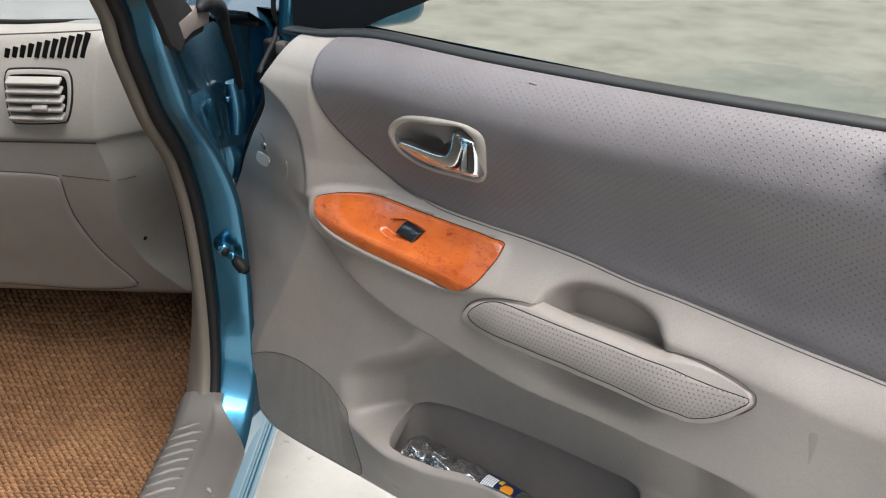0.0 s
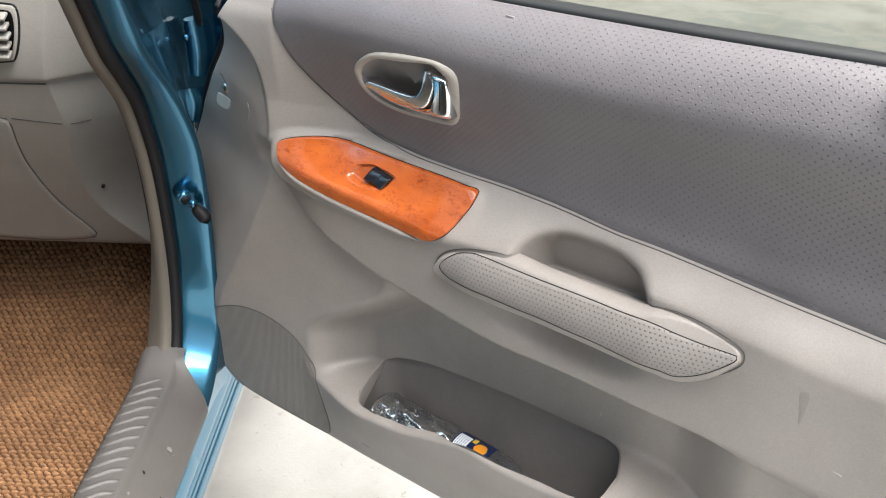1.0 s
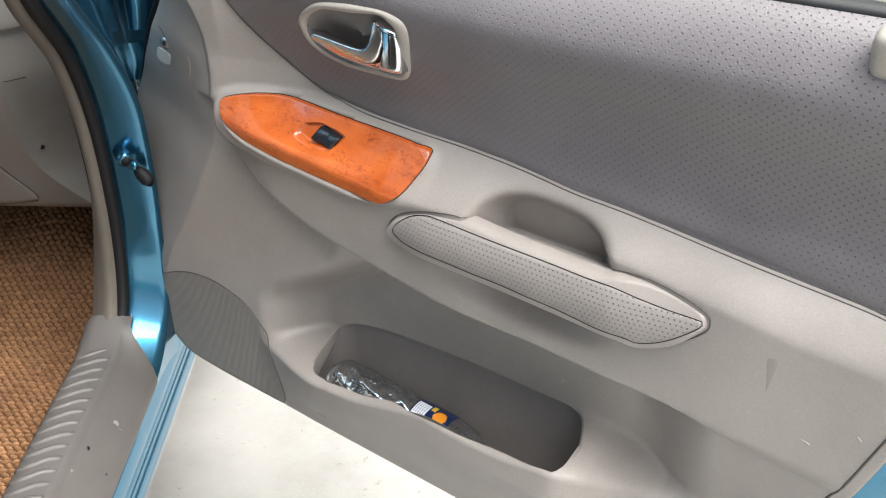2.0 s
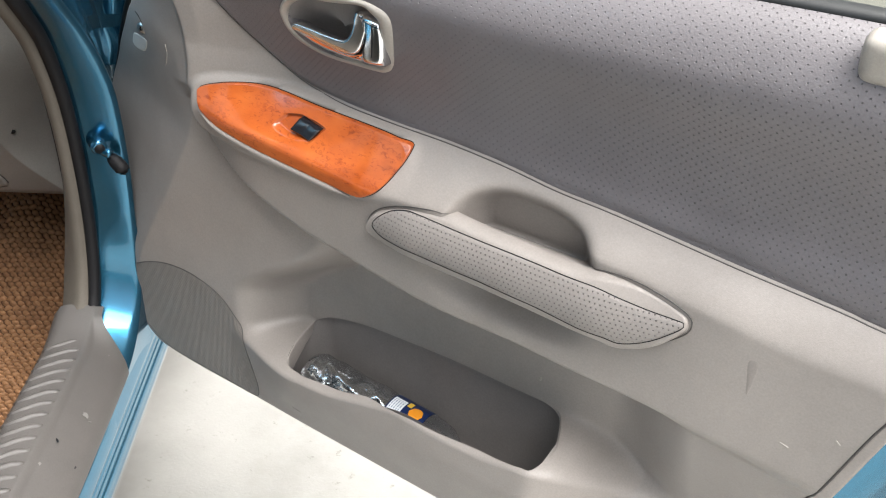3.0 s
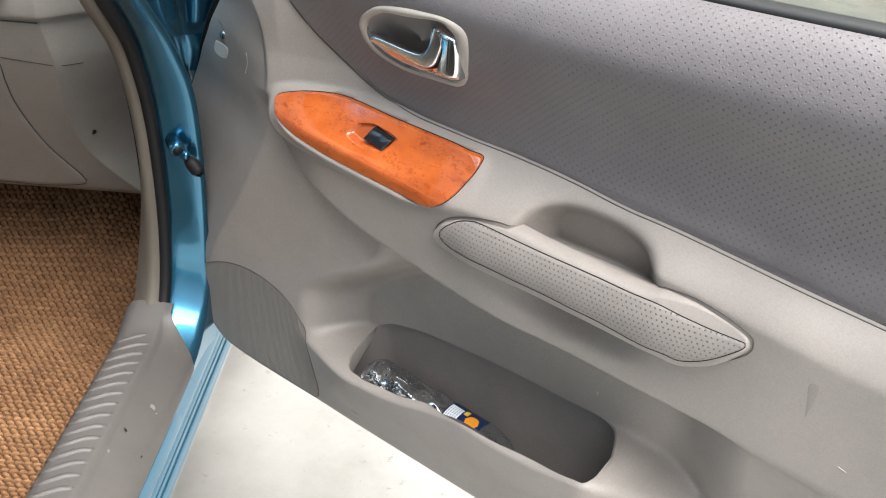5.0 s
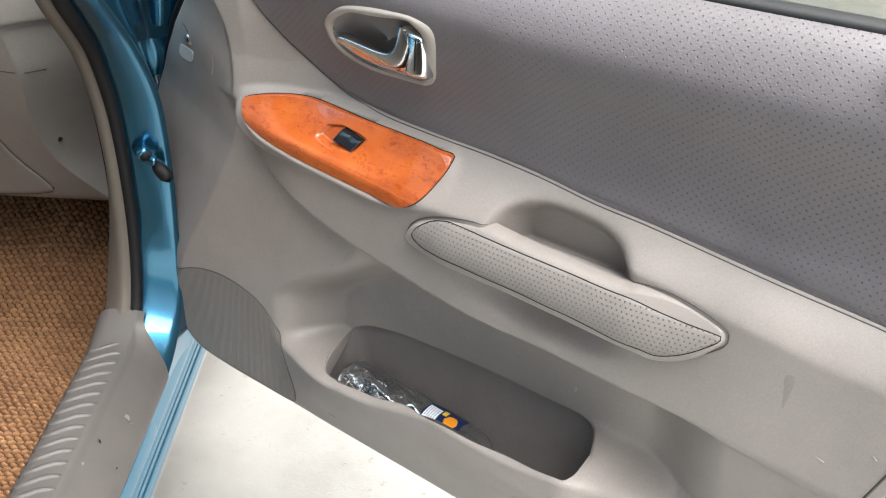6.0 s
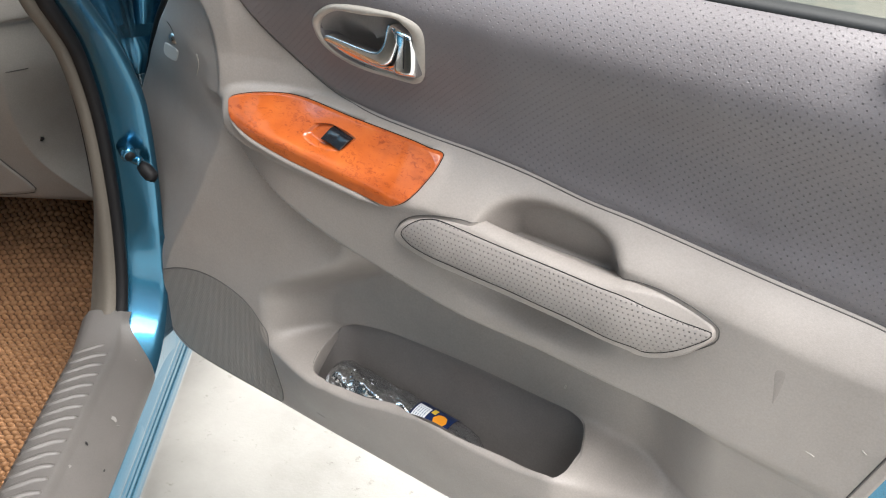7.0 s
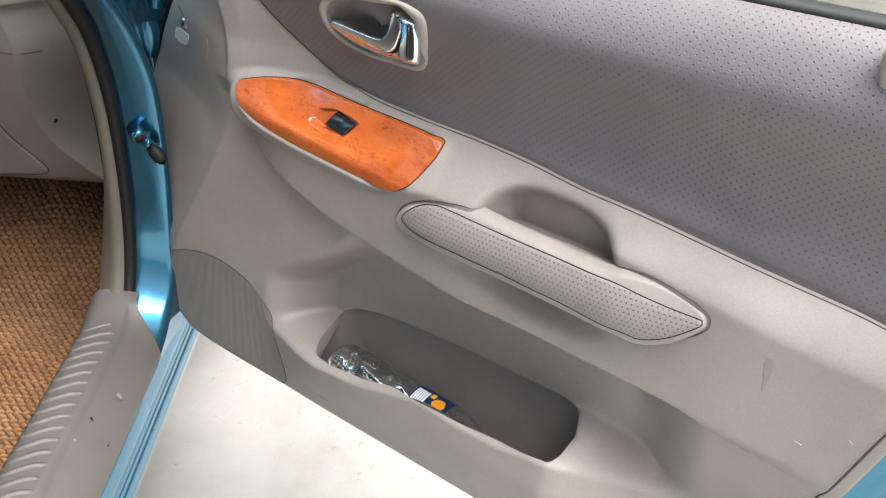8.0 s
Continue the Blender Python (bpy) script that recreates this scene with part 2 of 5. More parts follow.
def spline(points, n, closed=False):
    """n points along a Catmull-Rom curve through the given ones, evenly spaced."""
    p = np.array(points, float)
    if closed:
        p = np.vstack([p[-1], p, p[0], p[1]])
    else:
        p = np.vstack([2 * p[0] - p[1], p, 2 * p[-1] - p[-2]])
    out = []
    for i in range(1, len(p) - 2):
        for t in np.linspace(0, 1, 24, endpoint=False):
            a, b, c, d = p[i - 1 : i + 3]
            out.append(0.5 * (2 * b + (c - a) * t + (2 * a - 5 * b + 4 * c - d) * t * t + (3 * b - a - 3 * c + d) * t**3))
    out.append(p[-2])
    out = np.array(out)
    s = np.r_[0, np.cumsum(np.linalg.norm(np.diff(out, axis=0), axis=1))]
    at = np.linspace(0, s[-1], n + 1)[:-1] if closed else np.linspace(0, s[-1], n)
    return np.column_stack([np.interp(at, s, out[:, k]) for k in range(p.shape[1])])


def curve_of(points):
    """A smooth function through points given in rising order of their first number."""
    dense = spline(points, 400)
    order = np.argsort(dense[:, 0])
    return lambda x: np.interp(x, dense[order, 0], dense[order, 1])


def step(a, b, x):
    t = np.clip((x - a) / (b - a), 0, 1)
    return t * t * (3 - 2 * t)


def tube(path, radius, sides=10, matrix=None, squash=1.0):
    """A round rod along a path, with closed ends."""
    p = [Vector(q) for q in path]
    rows = []
    for i, q in enumerate(p):
        d = (p[min(i + 1, len(p) - 1)] - p[max(i - 1, 0)]).normalized()
        up = Vector((0, 0, 1)) if abs(d.z) < 0.9 else Vector((0, 1, 0))
        a = d.cross(up).normalized()
        b = a.cross(d).normalized()
        r = float(radius[i]) if isinstance(radius, np.ndarray) else radius
        rows.append([q + r * (math.cos(k) * a + squash * math.sin(k) * b) for k in np.linspace(0, 2 * math.pi, sides, endpoint=False)])
    bm = grid(rows, True, matrix)
    bm.verts.ensure_lookup_table()
    n = len(bm.verts)
    bm.faces.new(bm.verts[:sides])
    bm.faces.new(bm.verts[n - sides :])
    bmesh.ops.recalc_face_normals(bm, faces=bm.faces[:])
    return bm


def box(size, matrix, bevel=0.0, segments=2):
    bm = bmesh.new()
    bmesh.ops.create_cube(bm, size=1.0, matrix=Matrix.Diagonal((*size, 1)))
    if bevel:
        bmesh.ops.bevel(bm, geom=bm.edges[:], offset=bevel, segments=segments, profile=0.6, affect="EDGES")
    bmesh.ops.transform(bm, matrix=matrix, verts=bm.verts[:])
    return bm


def slab(outline, r0, r1, matrix, bevel=0.003):
    """A plate with the given outline (forwards, up) in the car's side plane, between two distances outwards."""
    bm = bmesh.new()
    low = [bm.verts.new((r0, f, z)) for f, z in outline]
    high = [bm.verts.new((r1, f, z)) for f, z in outline]
    n = len(outline)
    bm.faces.new(low)
    bm.faces.new(high)
    for i in range(n):
        bm.faces.new((low[i], low[(i + 1) % n], high[(i + 1) % n], high[i]))
    bmesh.ops.recalc_face_normals(bm, faces=bm.faces[:])
    bmesh.ops.bevel(bm, geom=bm.edges[:], offset=bevel, segments=2, profile=0.6, affect="EDGES")
    bmesh.ops.transform(bm, matrix=matrix, verts=bm.verts[:])
    return bm


# ---- ground ----
def build_ground():
    rows = []
    e = [-400, -60, -12, -5, -3, -2, -1, 0, 1, 2, 3, 5, 12, 60, 400]
    for y in e:
        rows.append([(x, y, 0.0) for x in e])
    ob = part("ground", grid(rows), CONCRETE, None)
    tagged(ob, "pale dusty concrete yard under the open car door", "ground", kind="structure")


build_ground()

# ---- the open door: its inner surface as curves in the door's plane ----
front_x = curve_of([(0.333, 0.0300), (0.338, -0.0280), (0.343, -0.0750), (0.356, -0.1120), (0.394, -0.1500), (0.426, -0.1600), (0.457, -0.1638), (0.500, -0.1755), (0.560, -0.2054), (0.600, -0.2245), (0.635, -0.2362), (0.660, -0.2365), (0.690, -0.2252), (0.720, -0.2037), (0.760, -0.1675), (0.800, -0.1261), (0.850, -0.0780), (0.872, -0.0655), (0.884, -0.0570), (0.896, -0.0470), (0.910, -0.0370), (0.938, -0.0200), (0.965, -0.0080)])
rear_x = curve_of([(0.333, 0.612), (0.40, 0.662), (0.50, 0.702), (0.575, 0.7305), (0.66, 0.756), (0.75, 0.785), (0.96, 0.81)])
belt_z = curve_of([(-0.2, 0.935), (-0.01, 0.938), (0.05, 0.943), (0.11, 0.949), (0.27, 0.9475), (0.47, 0.951), (0.65, 0.957), (0.82, 0.961)])
pad_low = curve_of([(0.038, 0.905), (0.046, 0.880), (0.059, 0.854), (0.092, 0.816), (0.136, 0.786), (0.188, 0.774), (0.261, 0.771), (0.327, 0.770), (0.389, 0.767), (0.448, 0.762), (0.504, 0.759), (0.603, 0.751), (0.693, 0.744), (0.722, 0.741), (0.82, 0.733)])
shelf_z = curve_of([(-0.2, 0.74), (0.0, 0.745), (0.047, 0.762), (0.08, 0.768), (0.128, 0.772), (0.20, 0.772), (0.30, 0.771), (0.45, 0.763), (0.60, 0.752), (0.82, 0.734)])
ridge_z = curve_of([(-0.2, 0.736), (0.0, 0.736), (0.064, 0.7375), (0.10, 0.7350), (0.15, 0.7312), (0.194, 0.7272), (0.2514, 0.7218), (0.2755, 0.7190), (0.36, 0.722), (0.50, 0.730), (0.60, 0.718), (0.70, 0.705), (0.82, 0.70)])
arm_low = curve_of([(-0.2, 0.73), (0.0, 0.727), (0.018, 0.713), (0.046, 0.685), (0.104, 0.657), (0.176, 0.632), (0.246, 0.617), (0.333, 0.604), (0.48, 0.594), (0.595, 0.592), (0.70, 0.582), (0.82, 0.57)])
fold_x = curve_of([(0.30, -0.14), (0.40, -0.135), (0.47, -0.12), (0.511, -0.10), (0.543, -0.081), (0.596, -0.048), (0.642, -0.024), (0.664, -0.011), (0.688, 0.0), (0.72, 0.012), (0.75, 0.019), (0.773, 0.0215), (0.79, 0.021), (0.81, 0.0195), (0.828, 0.0165), (0.846, 0.0095), (0.860, -0.003), (0.872, -0.022), (0.882, -0.044), (0.89, -0.062), (0.91, -0.09), (0.97, -0.12)])
lip_z = curve_of([(0.050, 0.4250), (0.147, 0.4269), (0.174, 0.4295), (0.217, 0.4345), (0.266, 0.4475), (0.312, 0.4575), (0.357, 0.4555), (0.414, 0.4570), (0.461, 0.4650), (0.488, 0.4640), (0.515, 0.4520), (0.560, 0.4300)])
MOUTH = spline([(0.124, 0.4430), (0.126, 0.4510), (0.137, 0.4600), (0.157, 0.4700), (0.200, 0.4800), (0.250, 0.4850), (0.329, 0.4900), (0.401, 0.4905), (0.443, 0.4910), (0.463, 0.4880), (0.476, 0.4820), (0.481, 0.4770), (0.474, 0.4715), (0.460, 0.4700), (0.418, 0.4635), (0.361, 0.4605), (0.317, 0.4615), (0.271, 0.4555), (0.223, 0.4425), (0.180, 0.4368), (0.151, 0.4347), (0.134, 0.4370)], 220, True)
HANDLE = spline([(0.1465, 0.852), (0.1480, 0.8611), (0.1575, 0.8723), (0.1755, 0.8841), (0.193, 0.8894), (0.2160, 0.8929), (0.2380, 0.8944), (0.2580, 0.8950), (0.2735, 0.8926), (0.2828, 0.8885), (0.2868, 0.8799), (0.2850, 0.8626), (0.2795, 0.8412), (0.2737, 0.8285), (0.2640, 0.8222), (0.2550, 0.8202), (0.2330, 0.8189), (0.2025, 0.8182), (0.1770, 0.8215), (0.1570, 0.8300), (0.1482, 0.8406)], 120, True)


def inside(px, pz, loop):
    """Which of the points lie within a closed loop."""
    hit = np.zeros(np.shape(px), bool)
    x0, z0 = loop[-1]
    for x1, z1 in loop:
        cross = ((z1 > pz) != (z0 > pz)) & (px < (x0 - x1) * (pz - z1) / (z0 - z1 + 1e-12) + x1)
        hit ^= cross
        x0, z0 = x1, z1
    return hit


def proud(x, z):
    """How far the trim stands off the door's middle plane, towards the seats."""
    x, z = np.asarray(x, float), np.asarray(z, float)
    top = belt_z(x)
    # upper pad: a narrow top that rolls over at the belt, hollow above the armrest
    wide = 0.052 + 0.050 * step(0.25, 0.75, x)
    k = np.clip((top - z) / wide, 0, 1)
    low = pad_low(x)
    h = np.clip((top - np.maximum(z, np.minimum(low, 0.80))) / 0.17, 0, 1.4)
    upper = 0.004 + 0.042 * (1 - (1 - k) ** 2) ** 0.62 - (0.037 * step(0.24, 0.98, h) - 0.004 * step(0.98, 1.12, h)) * step(-0.06, 0.14, x) - 0.007 * np.exp(-(((h - 0.60) / 0.20) ** 2)) * step(0.32, 0.50, x) + 0.013 * (1 - np.exp(-np.clip(low - z, 0, 1) / 0.06)) * (1 - step(0.08, 0.27, x))
    # lower door with a hollow above the map pocket and the pocket's belly below
    left = 0.045 + 0.13 * step(0.49, 0.615, z)
    hollow = step(0.0, 0.075, x - left) * (1 - step(0.515, 0.615, x)) * step(0.002, 0.024, z - lip_z(x))
    lower = 0.032 - 0.058 * hollow - 0.37 * np.clip(arm_low(x) + 0.012 - z, 0, 0.3) * step(0.46, 0.62, x)
    belly = step(0.03, 0.16, x) * (1 - step(0.468, 0.545, x)) * (1 - step(0.003, 0.030, z - lip_z(x)))
    lower = lower + 0.026 * belly * step(0.32, 0.44, z)
    lower = lower - 0.012 * (1 - np.sqrt(np.clip((z - 0.333) / 0.014, 0, 1)))
    # armrest: a sloping shelf out to its ridge, a face, and a soft underside
    s, g, a = shelf_z(x), ridge_z(x), arm_low(x)
    amp = 0.45 + 0.55 * step(0.0, 0.12, x) - 0.25 * step(0.33, 0.45, x) - 0.3 * step(0.60, 0.78, x)
    out = 0.022 + 0.036 * amp
    face = out - 0.007 * np.clip((g - z) / np.maximum(g - a, 0.01), 0, 1)
    t = np.clip((s + 0.003 - z) / np.maximum(s + 0.003 - g, 0.006), 0, 1)
    shelf = upper + (out - upper) * (1 - (1 - t) ** (1.15 + 0.1 * step(0.29, 0.36, x) + 0.45 * step(0.52, 0.64, x)))
    soft = 0.004 + 0.013 * step(0.02, 0.30, x)
    under = lower + (face - lower) * step(-0.9, 0.7, (z - a) / soft)
    d = np.where(z > s + 0.003, upper, np.where(z > g, shelf, under))
    plain = lower + (upper - lower) * step(0.68, 0.80, z)
    d = plain + (d - plain) * step(-0.03, 0.035, x)
    # finger room under the grip
    q = np.sqrt(((x - 0.415) / 0.100) ** 2 + ((z - 0.654 + 0.06 * (x - 0.415)) / 0.036) ** 2)
    d = d - 0.021 * (1 - step(0.25, 1.0, q))
    # front flank turns away from the seats
    turn = np.clip(fold_x(z) - x, 0, 0.25)
    d = d - 0.36 * (np.sqrt(turn**2 + 0.0016**2) - 0.0016) - 0.004 * step(0.0, 0.008, turn) * step(0.72, 0.77, z)
    # the bed of the veneer plate: a plain slope out to its ridge and a steep side below
    rear = 0.022 + 0.026 * (1 - step(0.02, 0.15, x))
    top_side = 0.0605 - (0.0605 - rear) * (z - g) / np.maximum(0.771 - g, 0.01)
    low_side = 0.0605 - 0.12 * (g - z)
    bed = -0.0022 * np.log(np.exp(-top_side / 0.0022) + np.exp(-low_side / 0.0022)) - 0.06 * np.clip(0.08 - x, 0, 0.1)
    q = (np.abs((x - 0.166) / 0.139) ** 4 + np.abs((z - 0.739) / 0.034) ** 4) ** 0.25
    d = d + (bed - d) * (1 - step(0.95, 1.08, q)) * (1 - step(-0.006, -0.001, z - low))
    # finger cup behind the grip
    wide = np.where(x < 0.435, 0.080, 0.072)
    q = (np.abs((x - 0.435) / wide) ** 2.6 + np.abs((z - 0.706) / 0.054) ** 2.6) ** (1 / 2.6)
    steep = 0.66 - 0.10 * step(0.39, 0.48, x)
    d = d + (0.010 + 0.22 * (z - 0.72) - d) * (1 - step(steep, 1.03, q)) * step(0.68, 0.70, z)
    # the pan round the inner handle
    p = 2 + 2.5 * step(0.0, 0.03, x - 0.219)
    q = (np.abs((x - 0.216) / 0.063) ** p + np.abs((z - 0.857) / 0.0335) ** p) ** (1 / p)
    d = d - 0.045 * (1 - step(0.80, 0.98, q))
    return d


def panel_rows(nu, nv):
    v = np.linspace(0, 1, nv)
    rows = []
    for k in v:
        zz = 0.333 + k * (0.955 - 0.333)
        x = np.linspace(front_x(zz), rear_x(zz), nu)
        z = 0.333 + k * (belt_z(x) - 0.333)
        rows.append((x, z))
    return np.array([r[0] for r in rows]), np.array([r[1] for r in rows])


def build_trim(door):
    nu, nv = 340, 230
    X, Z = panel_rows(nu, nv)
    dense = spline(MOUTH, 1500, True)
    within = inside(X, Z, MOUTH)
    keep = ~(within[:-1, :-1] & within[1:, :-1] & within[:-1, 1:] & within[1:, 1:])
    used = np.zeros(X.shape, bool)
    for a, b in ((0, 0), (0, 1), (1, 0), (1, 1)):
        used[a : nv - 1 + a, b : nu - 1 + b] |= keep
    for i, j in np.argwhere(used & within):
        k = np.hypot(dense[:, 0] - X[i, j], dense[:, 1] - Z[i, j]).argmin()
        X[i, j], Z[i, j] = dense[k]
    c = np.array([0.165, 0.738])
    D = proud(X, Z) - 0.009 * inside(X, Z, c + (spline(WOOD, 200, True) - c) * 0.93)
    verts = np.column_stack([X.ravel(), -D.ravel(), Z.ravel()])
    faces = [(i * nu + j, i * nu + j + 1, (i + 1) * nu + j + 1, (i + 1) * nu + j) for i, j in np.argwhere(keep)]
    # the panel's returned edge, 18 mm deep
    rim = [j for j in range(nu)] + [i * nu + nu - 1 for i in range(1, nv)] + [(nv - 1) * nu + j for j in range(nu - 2, -1, -1)] + [i * nu for i in range(nv - 2, 0, -1)]
    base = len(verts)
    back = verts[rim].copy()
    back[:, 1] += 0.018
    verts = np.vstack([verts, back])
    n = len(rim)
    faces += [(rim[k], base + k, base + (k + 1) % n, rim[(k + 1) % n]) for k in range(n)]
    me = bpy.data.meshes.new("trim_panel")
    me.from_pydata([tuple(p) for p in verts], [], faces)
    me.update()
    link("trim_panel", me, GREY, door, "moulded warm grey plastic door trim panel")


def pad(outline, a, b, rings, lift, roll, foot=0.0, n=None, extra=None):
    """A raised patch on the trim inside a closed outline. a, b: the ends of its middle line; lift: how far it stands proud;
    roll: how wide its rounded edge is; foot: how far its side runs down behind its edge."""
    o = spline(outline, n, True) if n else np.array(outline)
    a, b = np.array(a), np.array(b)
    t = np.clip(((o - a) @ (b - a)) / max((b - a) @ (b - a), 1e-9), 0, 1)[:, None]
    mid = a + t * (b - a)
    gap = np.linalg.norm(o - mid, axis=1)
    rows = []
    if foot < 0:
        p = o + (mid - o) * 0.85
        rows.append([(q[0], foot, q[1]) for q in p])
    elif foot:
        d = proud(o[:, 0], o[:, 1]) - foot
        rows.append([(p[0], -q, p[1]) for p, q in zip(o, d)])
    for k in np.linspace(0, 1, rings) ** 1.6:
        p = o + (mid - o) * k
        e = np.clip(k * gap / roll, 0, 1)
        h = lift * np.sqrt(np.clip(1 - (1 - e) ** 2, 0, 1))
        d = proud(p[:, 0], p[:, 1]) + h
        if extra is not None:
            d = extra(p[:, 0], p[:, 1], d, h)
        rows.append([(q[0], -w, q[1]) for q, w in zip(p, d)])
    bm = grid(rows, True)
    bmesh.ops.remove_doubles(bm, verts=bm.verts[:], dist=0.00005)
    return bm


def build_pad(door):
    """The upper vinyl pad, column by column."""
    xs = 0.038 + (0.798 - 0.038) * np.linspace(0, 1, 330) ** 1.25
    lo = pad_low(xs)
    hi = np.minimum(belt_z(xs) + 0.0015, 0.905 + np.sqrt(np.clip(xs - 0.038, 0, 1)) * 0.36)
    rows = []
    for k in np.r_[0, np.linspace(0, 1, 90), 1]:
        rows.append((xs, lo + (hi - lo) * k))
    X, Z = np.array([r[0] for r in rows]), np.array([r[1] for r in rows])
    D = proud(X, Z)
    edge = np.minimum(Z - lo, X - 0.038)
    D = D + 0.007 * np.sqrt(np.clip(1 - (1 - np.clip(edge / 0.012, 0, 1)) ** 2, 0, 1)) - 0.003
    D[0] -= 0.012
    D[-1] -= 0.012
    nv, nu = X.shape
    run = np.vstack([np.zeros(nu), np.cumsum(np.hypot(np.diff(D, axis=0), np.diff(Z, axis=0)), axis=0)])
    me = bpy.data.meshes.new("upper_pad")
    me.from_pydata([tuple(p) for p in np.column_stack([X.ravel(), -D.ravel(), Z.ravel()])], [], [(i * nu + j, i * nu + j + 1, (i + 1) * nu + j + 1, (i + 1) * nu + j) for i in range(nv - 1) for j in range(nu - 1)])
    flat = np.column_stack([X.ravel(), run.ravel() + pad_low(X).ravel()])
    index = np.array([lo.vertex_index for lo in me.loops])
    me.uv_layers.new(name="surface").data.foreach_set("uv", flat[index].ravel())
    me.update()
    # a dark bead stands in for the soft shade under the pad's edge
    part("pad_shade_line", tube([(x, -float(proud(x, z)) - 0.0002, z - 0.0004) for x, z in zip(xs[::4], lo[::4])], 0.0007, 6), GREY_DARK, door, "dark bead for the soft shade below the pad")
    link("upper_pad", me, LEATHER, door, "dark mauve-grey perforated vinyl pad")


WOOD = [(0.0432, 0.7578), (0.0666, 0.7661), (0.0912, 0.7704), (0.1160, 0.7715), (0.1448, 0.7699), (0.1765, 0.7684), (0.2061, 0.7674), (0.2345, 0.7668), (0.2628, 0.7661), (0.2845, 0.7651), (0.2955, 0.7642), (0.3003, 0.7615), (0.2997, 0.7513), (0.2940, 0.7381), (0.2891, 0.7289), (0.2823, 0.7205), (0.2737, 0.7139), (0.2639, 0.7088), (0.2509, 0.7080), (0.2217, 0.7102), (0.1917, 0.7120), (0.1610, 0.7140), (0.1291, 0.7165), (0.0969, 0.7212), (0.0740, 0.7265), (0.0560, 0.7340), (0.0470, 0.7405), (0.0430, 0.7495)]
GRIP = [(0.2681, 0.6778), (0.2750, 0.6929), (0.2894, 0.7055), (0.3146, 0.7164), (0.3427, 0.7225), (0.3600, 0.7232), (0.3750, 0.7225), (0.4046, 0.7208), (0.4435, 0.7198), (0.4747, 0.7190), (0.5005, 0.7195), (0.5160, 0.7235), (0.5434, 0.7247), (0.5721, 0.7196), (0.5898, 0.7128), (0.5948, 0.7056), (0.5917, 0.6932), (0.5692, 0.6701), (0.5470, 0.6570), (0.5330, 0.6545), (0.5185, 0.6580), (0.4557, 0.6626), (0.3883, 0.6650), (0.3420, 0.6645), (0.2969, 0.6655), (0.2760, 0.6695)]
GRIP_SKIN = [(0.2815, 0.6857), (0.2869, 0.6963), (0.3014, 0.7081), (0.3176, 0.7140), (0.3308, 0.7151), (0.3692, 0.7142), (0.4002, 0.7137), (0.4298, 0.7136), (0.4584, 0.7134), (0.4862, 0.7128), (0.5128, 0.7129), (0.5379, 0.7097), (0.5620, 0.7068), (0.5833, 0.7056), (0.5895, 0.7051), (0.5894, 0.7010), (0.5819, 0.6934), (0.5679, 0.6814), (0.5545, 0.6728), (0.5405, 0.6673), (0.5282, 0.6692), (0.5078, 0.6699), (0.4660, 0.6742), (0.4370, 0.6751), (0.4070, 0.6767), (0.3758, 0.6767), (0.3437, 0.6775), (0.3091, 0.6776), (0.2922, 0.6790)]


def grip_out(x, z, d, h):
    """The grip's own bulge: a flat face low down that rolls over towards the cup."""
    body = 0.069 - 0.006 * (1 - step(0.27, 0.33, x)) - 0.014 * step(0.50, 0.60, x)
    body = body - 0.013 * ((z - 0.686) / 0.036) ** 2
    rim = 0.022 - 0.011 * step(0.343, 0.366, x) * (1 - step(0.495, 0.525, x))
    return body - rim + h * rim / 0.028


def skin_out(x, z, d, h):
    return grip_out(x, z, d, 0.028) + h * 0.5 - 0.0012


def seam(outline, a, b, out, radius, n=200):
    """A thin dark joint round a patch."""
    o = spline(outline, n, True)
    d = out(o[:, 0], o[:, 1], proud(o[:, 0], o[:, 1]), 0.0)
    p = [Vector((q[0], -w, q[1])) for q, w in zip(o, d)]
    return tube(p + [p[0]], radius, 6)


